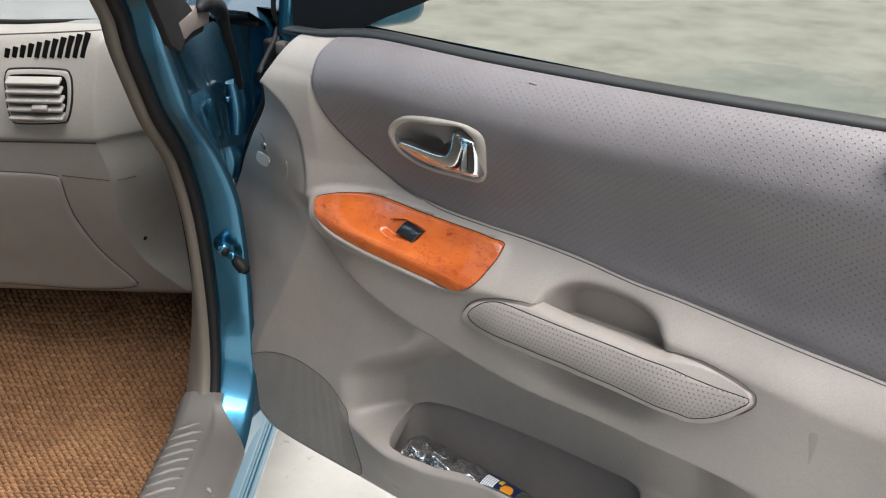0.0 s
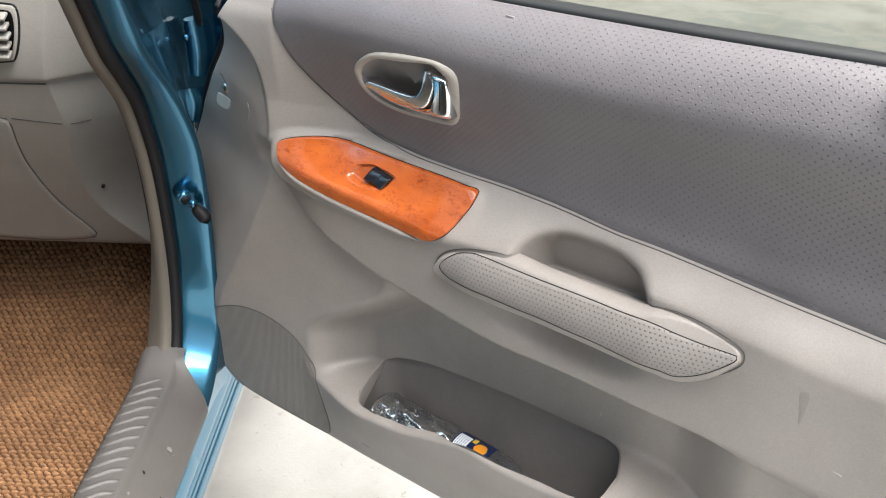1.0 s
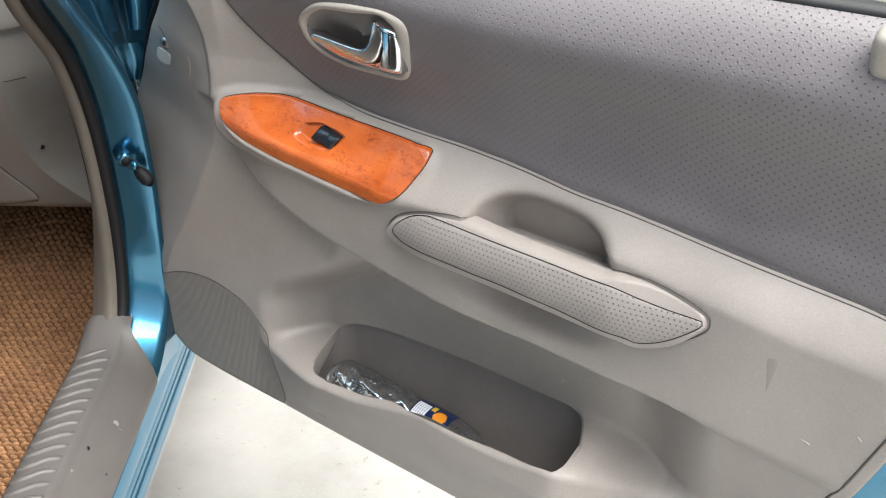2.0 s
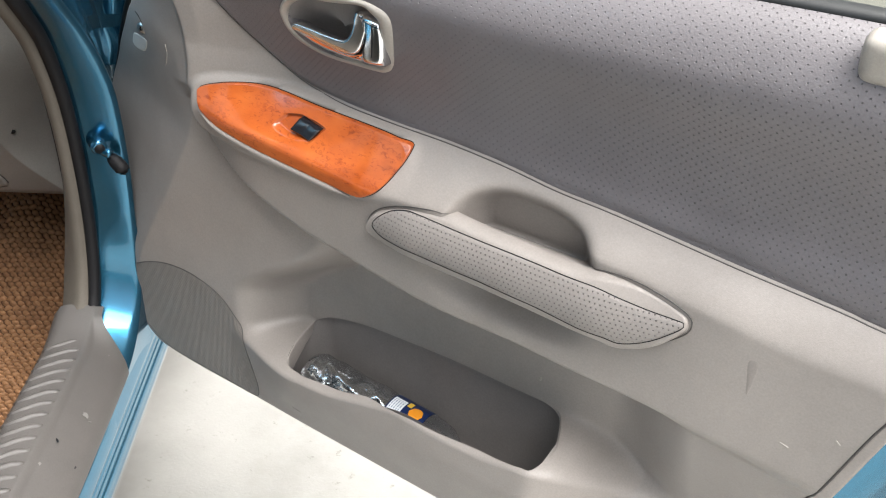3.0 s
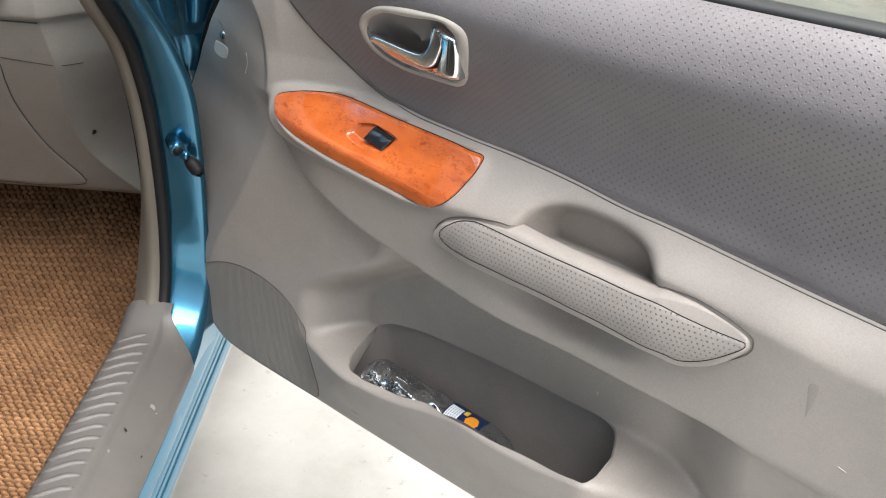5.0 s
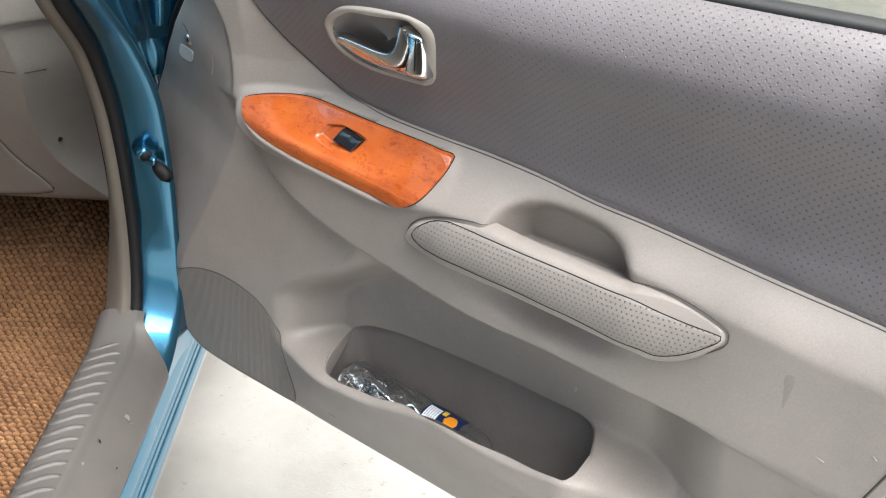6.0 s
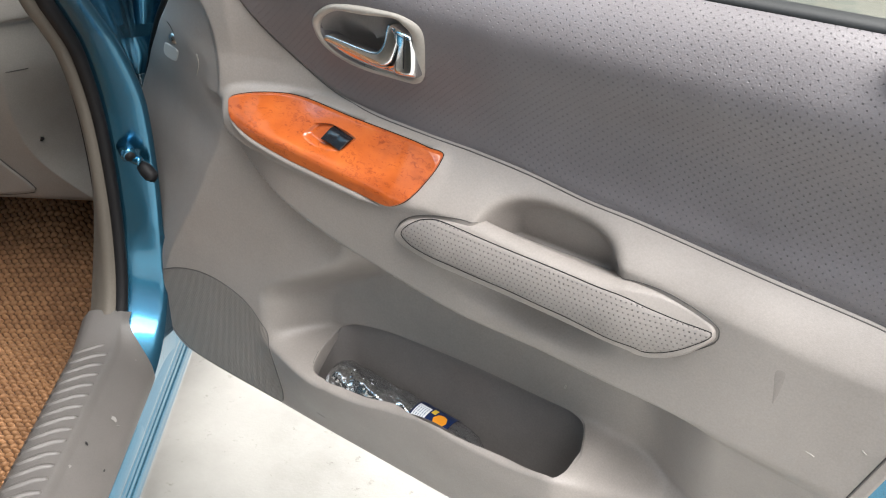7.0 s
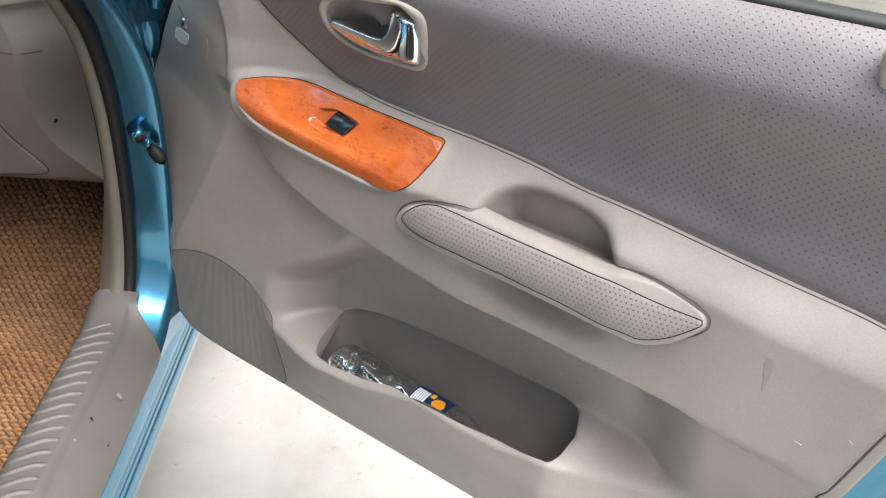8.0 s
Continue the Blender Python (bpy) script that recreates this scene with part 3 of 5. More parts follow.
def build_armrest(door):
    well = spline([(0.1455, 0.7462), (0.1500, 0.7535), (0.1545, 0.7568), (0.1709, 0.7592), (0.1880, 0.7578), (0.2036, 0.7550), (0.2000, 0.7490), (0.1947, 0.7428), (0.1800, 0.7402), (0.1665, 0.7395), (0.1500, 0.7428)], 90, True)

    def scoop(x, z, d, h):
        far = np.full(np.shape(x), 1.0)
        for p in well:
            far = np.minimum(far, np.hypot(x - p[0], z - p[1]))
        depth = (0.0058 - 0.06 * np.clip(x - 0.158, 0, 0.05)) * step(0.0, 0.0028, far)
        return d - depth * inside(x, z, well)

    part("wood_trim", pad(WOOD, (0.060, 0.741), (0.268, 0.738), 90, 0.0036, 0.0014, 0.004, 420, scoop), BURL, door, "glossy orange burl veneer armrest plate")
    grip = part("pull_grip", pad(GRIP, (0.30, 0.696), (0.575, 0.703), 44, 0.028, 0.0062, -0.016, 280, grip_out), GREY, door, "smooth grey plastic pull grip")
    part("grip_insert", pad(GRIP_SKIN, (0.30, 0.694), (0.565, 0.694), 16, 0.004, 0.004, 0.0, 220, skin_out), PULL_SKIN, grip, "perforated grey vinyl grip insert")
    part("seam", seam(GRIP_SKIN, None, None, lambda x, z, d, h: grip_out(x, z, d, 0.0280), 0.00045), RUBBER, grip, "dark joint round the insert")
    for run in (GRIP[:6], GRIP[10:18]):
        o = spline(run, 60)
        part("grip_joint", tube([(p[0], -float(proud(p[0], p[1])) - 0.0003, p[1]) for p in o], np.interp(np.arange(60), [0, 12, 48, 59], [0.0002, 0.0006, 0.0006, 0.0002]), 6), GREY_DARK, grip, "fine joint round the grip")
    part("wood_joint", seam(WOOD, None, None, lambda x, z, d, h: d + 0.0002, 0.0006), RUBBER, door, "dark joint round the veneer plate")
    rim = spline(WOOD[18:28], 120)
    part("plate_rim", tube([(p[0], -float(proud(p[0], p[1])) - 0.0012, p[1] - 0.0030) for p in rim], np.interp(np.arange(120), [0, 14, 100, 119], [0.0006, 0.0040, 0.0038, 0.0008]), 10), GREY, door, "pale raised lip below the veneer plate")
    # window switch
    corner = [np.array(p) for p in ((0.1676, 0.7472), (0.1722, 0.7568), (0.2000, 0.7530), (0.1942, 0.7432))]
    rows = []
    for v in (-0.02, 0.0, 0.03, 0.08, 0.5, 0.92, 0.97, 1.0, 1.02):
        row = []
        for u in (-0.02, 0.0, 0.02, 0.05, 0.2, 0.35, 0.46, 0.5, 0.54, 0.65, 0.8, 0.95, 0.98, 1.0, 1.02):
            p = (corner[0] * (1 - u) + corner[3] * u) * (1 - v) + (corner[1] * (1 - u) + corner[2] * u) * v
            rim = min(0.05, u, 1 - u, v, 1 - v)
            high = -0.004 if rim < 0 else 0.0048 + 0.0016 * min(1.0, rim / 0.05) + 0.0050 * (u - 0.5) ** 2 - 0.0009 * max(0.0, 1 - abs(u - 0.5) / 0.05)
            row.append((p[0], -float(proud(p[0], p[1])) - high, p[1]))
        rows.append(row)
    sharpen(part("window_switch", grid(rows), SWITCH, door, "black rocker window switch"), 40)


def build_handle(door):
    o = HANDLE
    mid = np.array([0.219, 0.857])
    ring = []
    base = proud(np.full(len(o), 0.33), o[:, 1]) + 0.001
    w = (0.0046 + 0.0034 * step(0.262, 0.283, o[:, 0]))[:, None]
    for k in np.linspace(0, 2 * math.pi, 12, endpoint=False):
        q = o + (mid - o) / np.linalg.norm(mid - o, axis=1)[:, None] * (w * (1 - math.cos(k)))
        ring.append([(a[0], -(b + 0.0055 * math.sin(k)), a[1]) for a, b in zip(q, base)])
    part("handle_bezel", grid(ring + [ring[0]], True), BEZEL, door, "light grey plastic handle surround")
    rows = []
    for k in np.linspace(0, 1, 14):
        q = o + (mid - o) * (0.14 + 0.86 * k)
        dep = base - 0.018 * math.sqrt(max(0, 1 - (1 - min(1, k * 4)) ** 2))
        rows.append([(a[0], -b, a[1]) for a, b in zip(q, dep)])
    part("handle_pan", grid(rows, True), BIN, door, "dark grey pan behind the handle")
    # release lever: a thin blade that sweeps up into the grip plate, and a skirt below it
    top = spline([(0.1623, 0.8474), (0.1659, 0.8505), (0.1838, 0.8495), (0.2072, 0.8478), (0.2244, 0.8483), (0.2321, 0.8553), (0.2352, 0.8632), (0.2361, 0.8714), (0.2381, 0.8772)], 48)
    low = spline([(0.1627, 0.8438), (0.1815, 0.8415), (0.2027, 0.8380), (0.2212, 0.8353), (0.2348, 0.8365), (0.2436, 0.8446), (0.2496, 0.8605), (0.2535, 0.8765)], 48)
    rows = []
    for v, e in ((0.30, -0.014), (0.05, -0.008), (-0.02, -0.002), (0.02, 0.0008), (0.09, 0.0016), (0.18, 0.0016), (0.5, 0.0012), (0.82, 0.0008), (0.95, 0.0), (1.02, -0.002), (0.96, -0.006), (0.8, -0.012)):
        rows.append([(a[0] + (b[0] - a[0]) * v, -(0.036 + e), a[1] + (b[1] - a[1]) * v) for a, b in zip(top, low)])
    part("handle_blade", grid(rows), CHROME, door, "chrome release lever blade")
    up = spline([(0.1627, 0.8430), (0.1815, 0.8407), (0.2027, 0.8372), (0.2212, 0.8345), (0.2348, 0.8355), (0.2470, 0.8400)], 30)
    down = spline([(0.1605, 0.8375), (0.1817, 0.8290), (0.2078, 0.8262), (0.2355, 0.8262), (0.2423, 0.8266), (0.2510, 0.8280)], 30)
    rows = [[(a[0] + (b[0] - a[0]) * v, -(0.0335 - 0.0095 * v**0.7 + 0.0025 * math.sin(math.pi * v)), a[1] + (b[1] - a[1]) * v) for a, b in zip(up, down)] for v in np.linspace(0, 1, 8)]
    part("handle_skirt", grid(rows), CHROME, door, "chrome skirt below the lever")
    o2 = spline([(0.2421, 0.8785), (0.2550, 0.8800), (0.2667, 0.8787), (0.2717, 0.8755), (0.2742, 0.8590), (0.2745, 0.8396), (0.2705, 0.8337), (0.2560, 0.8310), (0.2457, 0.8312), (0.2470, 0.8380), (0.2520, 0.8486), (0.2548, 0.8650), (0.2530, 0.8750)], 110, True)
    c = np.array([0.2635, 0.857])
    rows = [[(p[0], -0.024, p[1]) for p in o2]]
    for k in np.linspace(0, 1, 16):
        q = o2 + (c - o2) * k
        e = min(1, k * 4)
        rows.append([(a[0], -(0.0370 + 0.0035 * math.sqrt(1 - (1 - e) ** 2) + 0.0045 * math.sqrt(max(0.0, 1 - ((a[0] - 0.2625) / 0.0125) ** 2)) * e - 0.30 * max(0.0, 0.840 - a[1])), a[1]) for a in q])
    part("handle_grip", grid(rows, True), CHROME, door, "chrome release lever grip")
    groove = [(0.2638, -0.0452, 0.8735), (0.2640, -0.0454, 0.858), (0.2640, -0.0450, 0.8440)]
    part("grip_groove", tube(spline(groove, 10), 0.0006, 6), RUBBER, door, "dark groove down the lever grip")


def build_pocket(door):
    x0, x1, back, front, low = 0.118, 0.487, -0.034, 0.040, 0.368
    rows = []
    ring = spline([(x0, 0.0), (x0 + 0.02, -back), (0.2, -back), (0.4, -back), (x1 - 0.02, -back), (x1, 0.0), (x1 - 0.02, -front), (0.4, -front), (0.2, -front), (x0 + 0.02, -front)], 120, True)
    c = np.array([(x0 + x1) / 2, -(back + front) / 2])
    for z, k in ((0.0, 1.0), (0.5, 1.0), (0.95, 0.99), (1.0, 0.95), (1.0, 0.5), (1.0, 0.02)):
        r = c + (ring - c) * k
        topz = lip_z(r[:, 0]) - 0.008 + (0.498 - lip_z(r[:, 0]) + 0.008) * step(0.012, 0.028, r[:, 1]) * (0.25 + 0.75 * step(0.0, 0.03, r[:, 0] - x0)) * (0.4 + 0.6 * step(0.0, 0.02, x1 - r[:, 0]))
        rows.append([(p[0], p[1], low + (t - low) * (1 - z)) for p, t in zip(r, topz)])
    m = MOUTH
    d = proud(m[:, 0], m[:, 1])
    c = m.mean(0)
    t = np.roll(m, -1, 0) - np.roll(m, 1, 0)
    t /= np.linalg.norm(t, axis=1)[:, None]
    n = np.column_stack([t[:, 1], -t[:, 0]])
    n *= np.sign(np.sum(n * (np.array([0.3, 0.466]) - m), axis=1).mean())
    under = np.clip(n[:, 1], 0, 1)
    lip = []
    for e, f, deep in ((-0.0025, 0.0012, 0), (-0.0010, 0.0004, 0), (0.0004, 0.0008, 0), (0.0012, 0.0024, 0.15), (0.0014, 0.004, 1.0)):
        lip.append([(p[0] + q[0] * e, -w + f + 0.018 * deep * (1 - k), p[1] + q[1] * e - 0.03 * deep * k) for p, q, w, k in zip(m, n, d, under)])
    part("pocket_lip", grid(lip, True), GREY, door, "rolled grey lip of the map pocket")
    part("map_pocket", grid(rows, True), BIN, door, "dark grey map pocket bin")


SPK = [(-0.155, 0.440), (-0.128, 0.461), (-0.092, 0.478), (-0.055, 0.487), (-0.015, 0.487), (0.026, 0.475), (0.054, 0.447), (0.075, 0.403), (0.084, 0.362), (0.070, 0.3435), (0.0, 0.3405), (-0.05, 0.343), (-0.095, 0.3525), (-0.130, 0.376), (-0.151, 0.408)]


def build_door():
    door = thing("car_door", (0.2, 0.03, 0.333), "open front car door, grey trim with orange burl plate", "car door")
    build_trim(door)
    build_pad(door)
    build_armrest(door)
    build_handle(door)
    build_pocket(door)
    edge = [(float(rear_x(z)) - 0.0115, z) for z in np.linspace(0.36, 0.73, 40)]
    # no groove is cut: a dark bead gives its shade
    part("edge_groove_shade", tube([(x, -float(proud(x, z)) - 0.0002, z) for x, z in edge], 0.0011, 6), GREY_DARK, door, "dark bead for the shaded groove along the trim edge")
    part("speaker_grille", pad(SPK, (-0.09, 0.42), (0.02, 0.39), 24, 0.0007, 0.002, 0.0, 200), SPEAKER, door, "fine mesh speaker grille")
    part("grille_joint", seam(SPK, None, None, lambda x, z, d, h: d + 0.0004, 0.0006), GREY_DARK, door, "fine dark joint round the grille")
    # steel shell behind the trim
    rows = []
    zs = np.linspace(0.345, 0.935, 50)
    fr = np.array([min(front_x(z) + 0.015, -0.194 + 0.05 * float(1 - step(0.36, 0.50, z))) for z in zs])
    re = np.array([rear_x(z) for z in zs]) + 0.040
    for off, yy in ((0.030, 0.078), (0.0, 0.066), (0.0, 0.100), (0.012, 0.112)):
        low_z = np.minimum(zs, 0.885) if yy > 0.09 else zs
        left = [(x + off, yy, z) for x, z in zip(fr, low_z)]
        right = [(x - off * 1.6, yy - (0.058 if yy < 0.09 else 0), z) for x, z in zip(re, low_z)]
        rows.append(left + right[::-1])
    part("door_shell", grid(rows, True), PAINT, door, "metallic blue steel door shell")
    flat = [[(a + (b - a) * t, 0.086 - 0.016 * t, z) for t in np.linspace(0.05, 0.95, 8)] for a, b, z in zip(fr, re, zs)]
    part("inner_skin", grid(flat), PAINT, door)
    outer = [[(a + 0.012 + (b - a - 0.03) * t, 0.112 + 0.02 * math.sin(3 * (z - 0.3)), min(z, 0.885 + 0.001 * z)) for t in np.linspace(0, 1, 8)] for a, b, z in zip(fr, re, zs)]
    part("outer_skin", grid(outer), PAINT, door, "blue outer door skin")
    # screw, lock knob and worn spots
    x, z = -0.085, 0.781
    y = float(-proud(x, z))
    screw = part("screw", tube([(x - 0.001, y + 0.004, z), (x, y - 0.0012, z), (x + 0.0002, y - 0.0026, z)], np.array([0.0066, 0.0066, 0.0045]), 16), STEEL, door, "steel cross-head screw")
    for turn in (20, 110):
        part("screw_slot", box((0.0062, 0.0012, 0.0012), pose(x + 0.0002, y - 0.0026, z, 0, turn, -18), 0.0002), RUBBER, screw)
    part("screw_clip", pad([(-0.118, 0.7645), (-0.100, 0.7672), (-0.081, 0.7672), (-0.088, 0.7560), (-0.098, 0.7485), (-0.120, 0.7440), (-0.132, 0.7470), (-0.127, 0.7570)], (-0.114, 0.756), (-0.098, 0.758), 8, 0.0008, 0.002, 0.0, 60), CLIP, door, "pale plastic clip stub")
    part("scuff_mark", tube(spline([(-0.0975, float(-proud(-0.0975, 0.797)), 0.797), (-0.090, float(-proud(-0.090, 0.795)), 0.795), (-0.082, float(-proud(-0.082, 0.789)), 0.789)], 8), 0.0005, 5), RUBBER, door, "faint worn streak on the trim")
    part("scuff_mark", tube(spline([(x, float(-proud(x, z)), z) for x, z in ((-0.0258, 0.782), (-0.0262, 0.772), (-0.031, 0.763), (-0.038, 0.7525))], 12), 0.0006, 5), BEZEL, door, "pale scratch on the trim")
    for x, z, size, turn, m in ((0.687, 0.621, (0.008, 0.001, 0.0012), 15, BEZEL), (0.724, 0.643, (0.005, 0.001, 0.0014), 40, BEZEL), (0.326, 0.941, (0.009, 0.002, 0.004), 5, BIN), (0.436, 0.519, (0.002, 0.001, 0.005), 10, BEZEL)):
        if z > 0.8:
            y = -proud(x, z) - 0.003
        else:
            y = -proud(x, z)
        part("scuff_mark", box(size, pose(x, float(y), z, 0, turn, 0), 0.0004), m, door, "faint worn streak on the trim")
    part("smear", pad([(0.6445, 0.690), (0.652, 0.691), (0.6515, 0.673), (0.649, 0.657), (0.6465, 0.672)], (0.648, 0.684), (0.649, 0.666), 6, 0.0002, 0.004, 0.0, 40), SMEAR, door, "dark rubbed streak on the trim")
    part("lock_surround", box((0.052, 0.024, 0.036), pose(0.684, -0.032, 0.944, 20, 0, 0), 0.011, 4), BEZEL, door, "pale grey lock knob surround")
    # belt seal and window
    xs = np.linspace(-0.045, 0.80, 66)
    prof = [(-0.005, -0.003), (-0.009, 0.001), (-0.006, 0.006), (0.004, 0.008), (0.016, 0.004), (0.012, -0.01)]
    part("belt_seal", grid([[(x, q[0], belt_z(x) + q[1] * (0.35 + 0.65 * float(step(-0.04, 0.06, x)))) for q in prof] for x in xs]), BELT, door, "dark grey rubber window belt seal")
    part("belt_joint", tube([(x, -0.0085, belt_z(x) - 0.0035) for x in xs], 0.0016, 6), RUBBER, door, "black joint below the belt seal")
    gx = np.linspace(0.06, 0.80, 12)
    pane = part("window_glass", grid([[(x, 0.022 + 0.12 * h * h, 0.90 + h) for x in gx] for h in np.linspace(0, 0.45, 8)]), GLASS, door, "lightly tinted side window glass")
    pane.visible_shadow = False
    fx = [(-0.080, 0.87), (-0.0745, 0.92), (-0.071, 0.96), (-0.052, 1.04), (0.0, 1.12), (0.16, 1.27), (0.35, 1.38)]
    part("window_frame", tube([(p[0], 0.03 + 0.12 * (p[1] - 0.93) ** 2, p[1]) for p in spline(fx, 30)], 0.0135, 10), PAINT, door, "blue painted window frame")
    low = curve_of([(-0.06, 0.936), (-0.012, 0.932), (0.046, 0.938), (0.063, 0.951), (0.11, 0.972), (0.1635, 0.995), (0.30, 1.06), (0.42, 1.13)])
    zs2 = np.linspace(0.665, 0.89, 24)
    seal = [(float(front_x(z)) - 0.003, float(-proud(front_x(z), z)) + 0.008, float(z)) for z in zs2] + [(-0.086, 0.020, 0.925), (-0.089, 0.020, 0.9605), (-0.076, 0.03, 1.06)]
    part("frame_seal", tube(spline(seal, 48), np.interp(np.arange(48), [0, 22, 47], [0.002, 0.0035, 0.003]), 8), RUBBER, door, "black rubber seal on the door frame")
    part("top_rubber", box((0.092, 0.03, 0.008), pose(-0.198, 0.06, 0.916, 0, -4, 0), 0.003), RUBBER, door, "black rubber block on the door front")
    part("trim_ear", box((0.018, 0.014, 0.017), pose(-0.051, -0.002, 0.913, 0, 0, 0), 0.004), TAUPE, door, "taupe tab at the trim's front corner")
    part("rubber_stop", box((0.016, 0.03, 0.038), pose(-0.108, 0.034, 0.892, 0, 0, 0), 0.006, 3), RUBBER, door, "black rubber stop on the door edge")
    tri = [[(x, 0.016 + 0.12 * (k * 0.2) ** 2, low(x) + k * max(0.0, 1.13 + 0.05 * (x > 0.1) - low(x))) for x in np.linspace(-0.051, 0.40, 40)] for k in np.linspace(0, 1, 5)]
    part("mirror_corner", grid(tri), RUBBER, door, "black mirror corner cover")
    part("mirror_housing", box((0.16, 0.10, 0.13), pose(-0.09, 0.20, 0.975, 0, 0, -20), 0.035, 4), PAINT, door, "blue door mirror housing")


build_door()


# ---- the bottle in the map pocket ----
def build_bottle():
    a, b = Vector((0.144, -0.005, 0.400)), Vector((0.364, -0.004, 0.3885))
    bottle = thing("water_bottle", (0.2, 0.0, 0.35), "crumpled clear water bottle with navy label in door pocket", "bottle")
    along = (b - a).normalized()
    up = Vector((0, 0, 1))
    side = along.cross(up).normalized()
    up = side.cross(along)

    def turned(profile, sides=40, ribs=0.0):
        rows = []
        for s, r in profile:
            row = []
            for k in np.linspace(0, 2 * math.pi, sides, endpoint=False):
                w = r * (1 + ribs * (0 if s < 0.022 or s > 0.116 else 1) * (math.sin(7 * k + s * 95) + 0.5 * math.sin(4 * k - s * 210)))
                row.append(a + along * float(s) + float(w) * (math.cos(k) * side + math.sin(k) * up))
            rows.append(row)
        return grid(rows, True)

    body = [(0.004, 0.002), (0.0, 0.018), (0.003, 0.026), (0.012, 0.030)] + [(s, 0.0292) for s in np.linspace(0.02, 0.115, 40)] + [(s, 0.0285) for s in np.linspace(0.12, 0.172, 6)] + [(0.185, 0.0275), (0.20, 0.024), (0.212, 0.016), (0.218, 0.0125), (0.232, 0.0125)]
    part("bottle_body", turned(body, 72, 0.028), PET, bottle, "crumpled clear plastic")
    lab = part("label", turned([(s, 0.0290) for s in np.linspace(0.122, 0.172, 6)]), LABEL_BLUE, bottle, "navy paper label")

    def sticker(name, s0, s1, k0, k1, material, round_=False):
        rows = []
        for i in range(7):
            t = -1 + 2 * i / 6
            half = math.sqrt(max(0.0, 1 - t * t)) if round_ else 1.0
            row = []
            for j in range(7):
                u = (-1 + 2 * j / 6) * half
                k = (k0 + k1) / 2 + (k1 - k0) / 2 * u
                row.append(a + along * ((s0 + s1) / 2 + (s1 - s0) / 2 * t) + 0.0294 * (math.cos(k) * side + math.sin(k) * up))
            rows.append(row)
        part(name, grid(rows), material, lab)

    sticker("text_block", 0.124, 0.141, 0.85, 1.85, LABEL_WHITE)
    sticker("emblem", 0.149, 0.167, 1.15, 1.80, LABEL_ORANGE, True)
    sticker("badge", 0.143, 0.149, 1.62, 1.95, LABEL_YELLOW)
    for i in range(5):
        sticker("text_bar", 0.1255 + i * 0.003, 0.1265 + i * 0.003, 1.0, 1.75, LABEL_GREY)
    part("cap", turned([(0.222, 0.001), (0.222, 0.0145), (0.236, 0.0145), (0.237, 0.001)]), LABEL_WHITE, bottle, "white screw cap")


build_bottle()


# ---- the car beside the door: x outwards, y forwards, z up, in its own frame ----
# the edge of the door opening, from the sill round the hinge post and up the windscreen pillar: (forwards, up)
EDGE = spline([(-1.30, 0.372), (-0.60, 0.372), (-0.25, 0.372), (-0.10, 0.372), (-0.03, 0.378), (0.015, 0.402), (0.041, 0.452), (0.054, 0.528), (0.052, 0.621), (0.038, 0.70), (0.006, 0.775), (-0.030, 0.820), (-0.062, 0.855), (-0.087, 0.895), (-0.1217, 0.9557), (-0.1412, 1.0023), (-0.31, 1.20), (-0.56, 1.40)], 150)


def edge_frames():
    t = np.gradient(EDGE, axis=0)
    t /= np.linalg.norm(t, axis=1)[:, None]
    return np.column_stack([t[:, 1], -t[:, 0]])


def swept(profile_at, matrix=CAR):
    """Sweep a cross-section (outwards, away from the opening) round the opening's edge."""
    n = edge_frames()
    rows = []
    for i, (p, q) in enumerate(zip(EDGE, n)):
        rows.append([(r, p[0] + w * q[0], p[1] + w * q[1]) for r, w in profile_at(p, q)])
    return grid(rows, False, matrix)


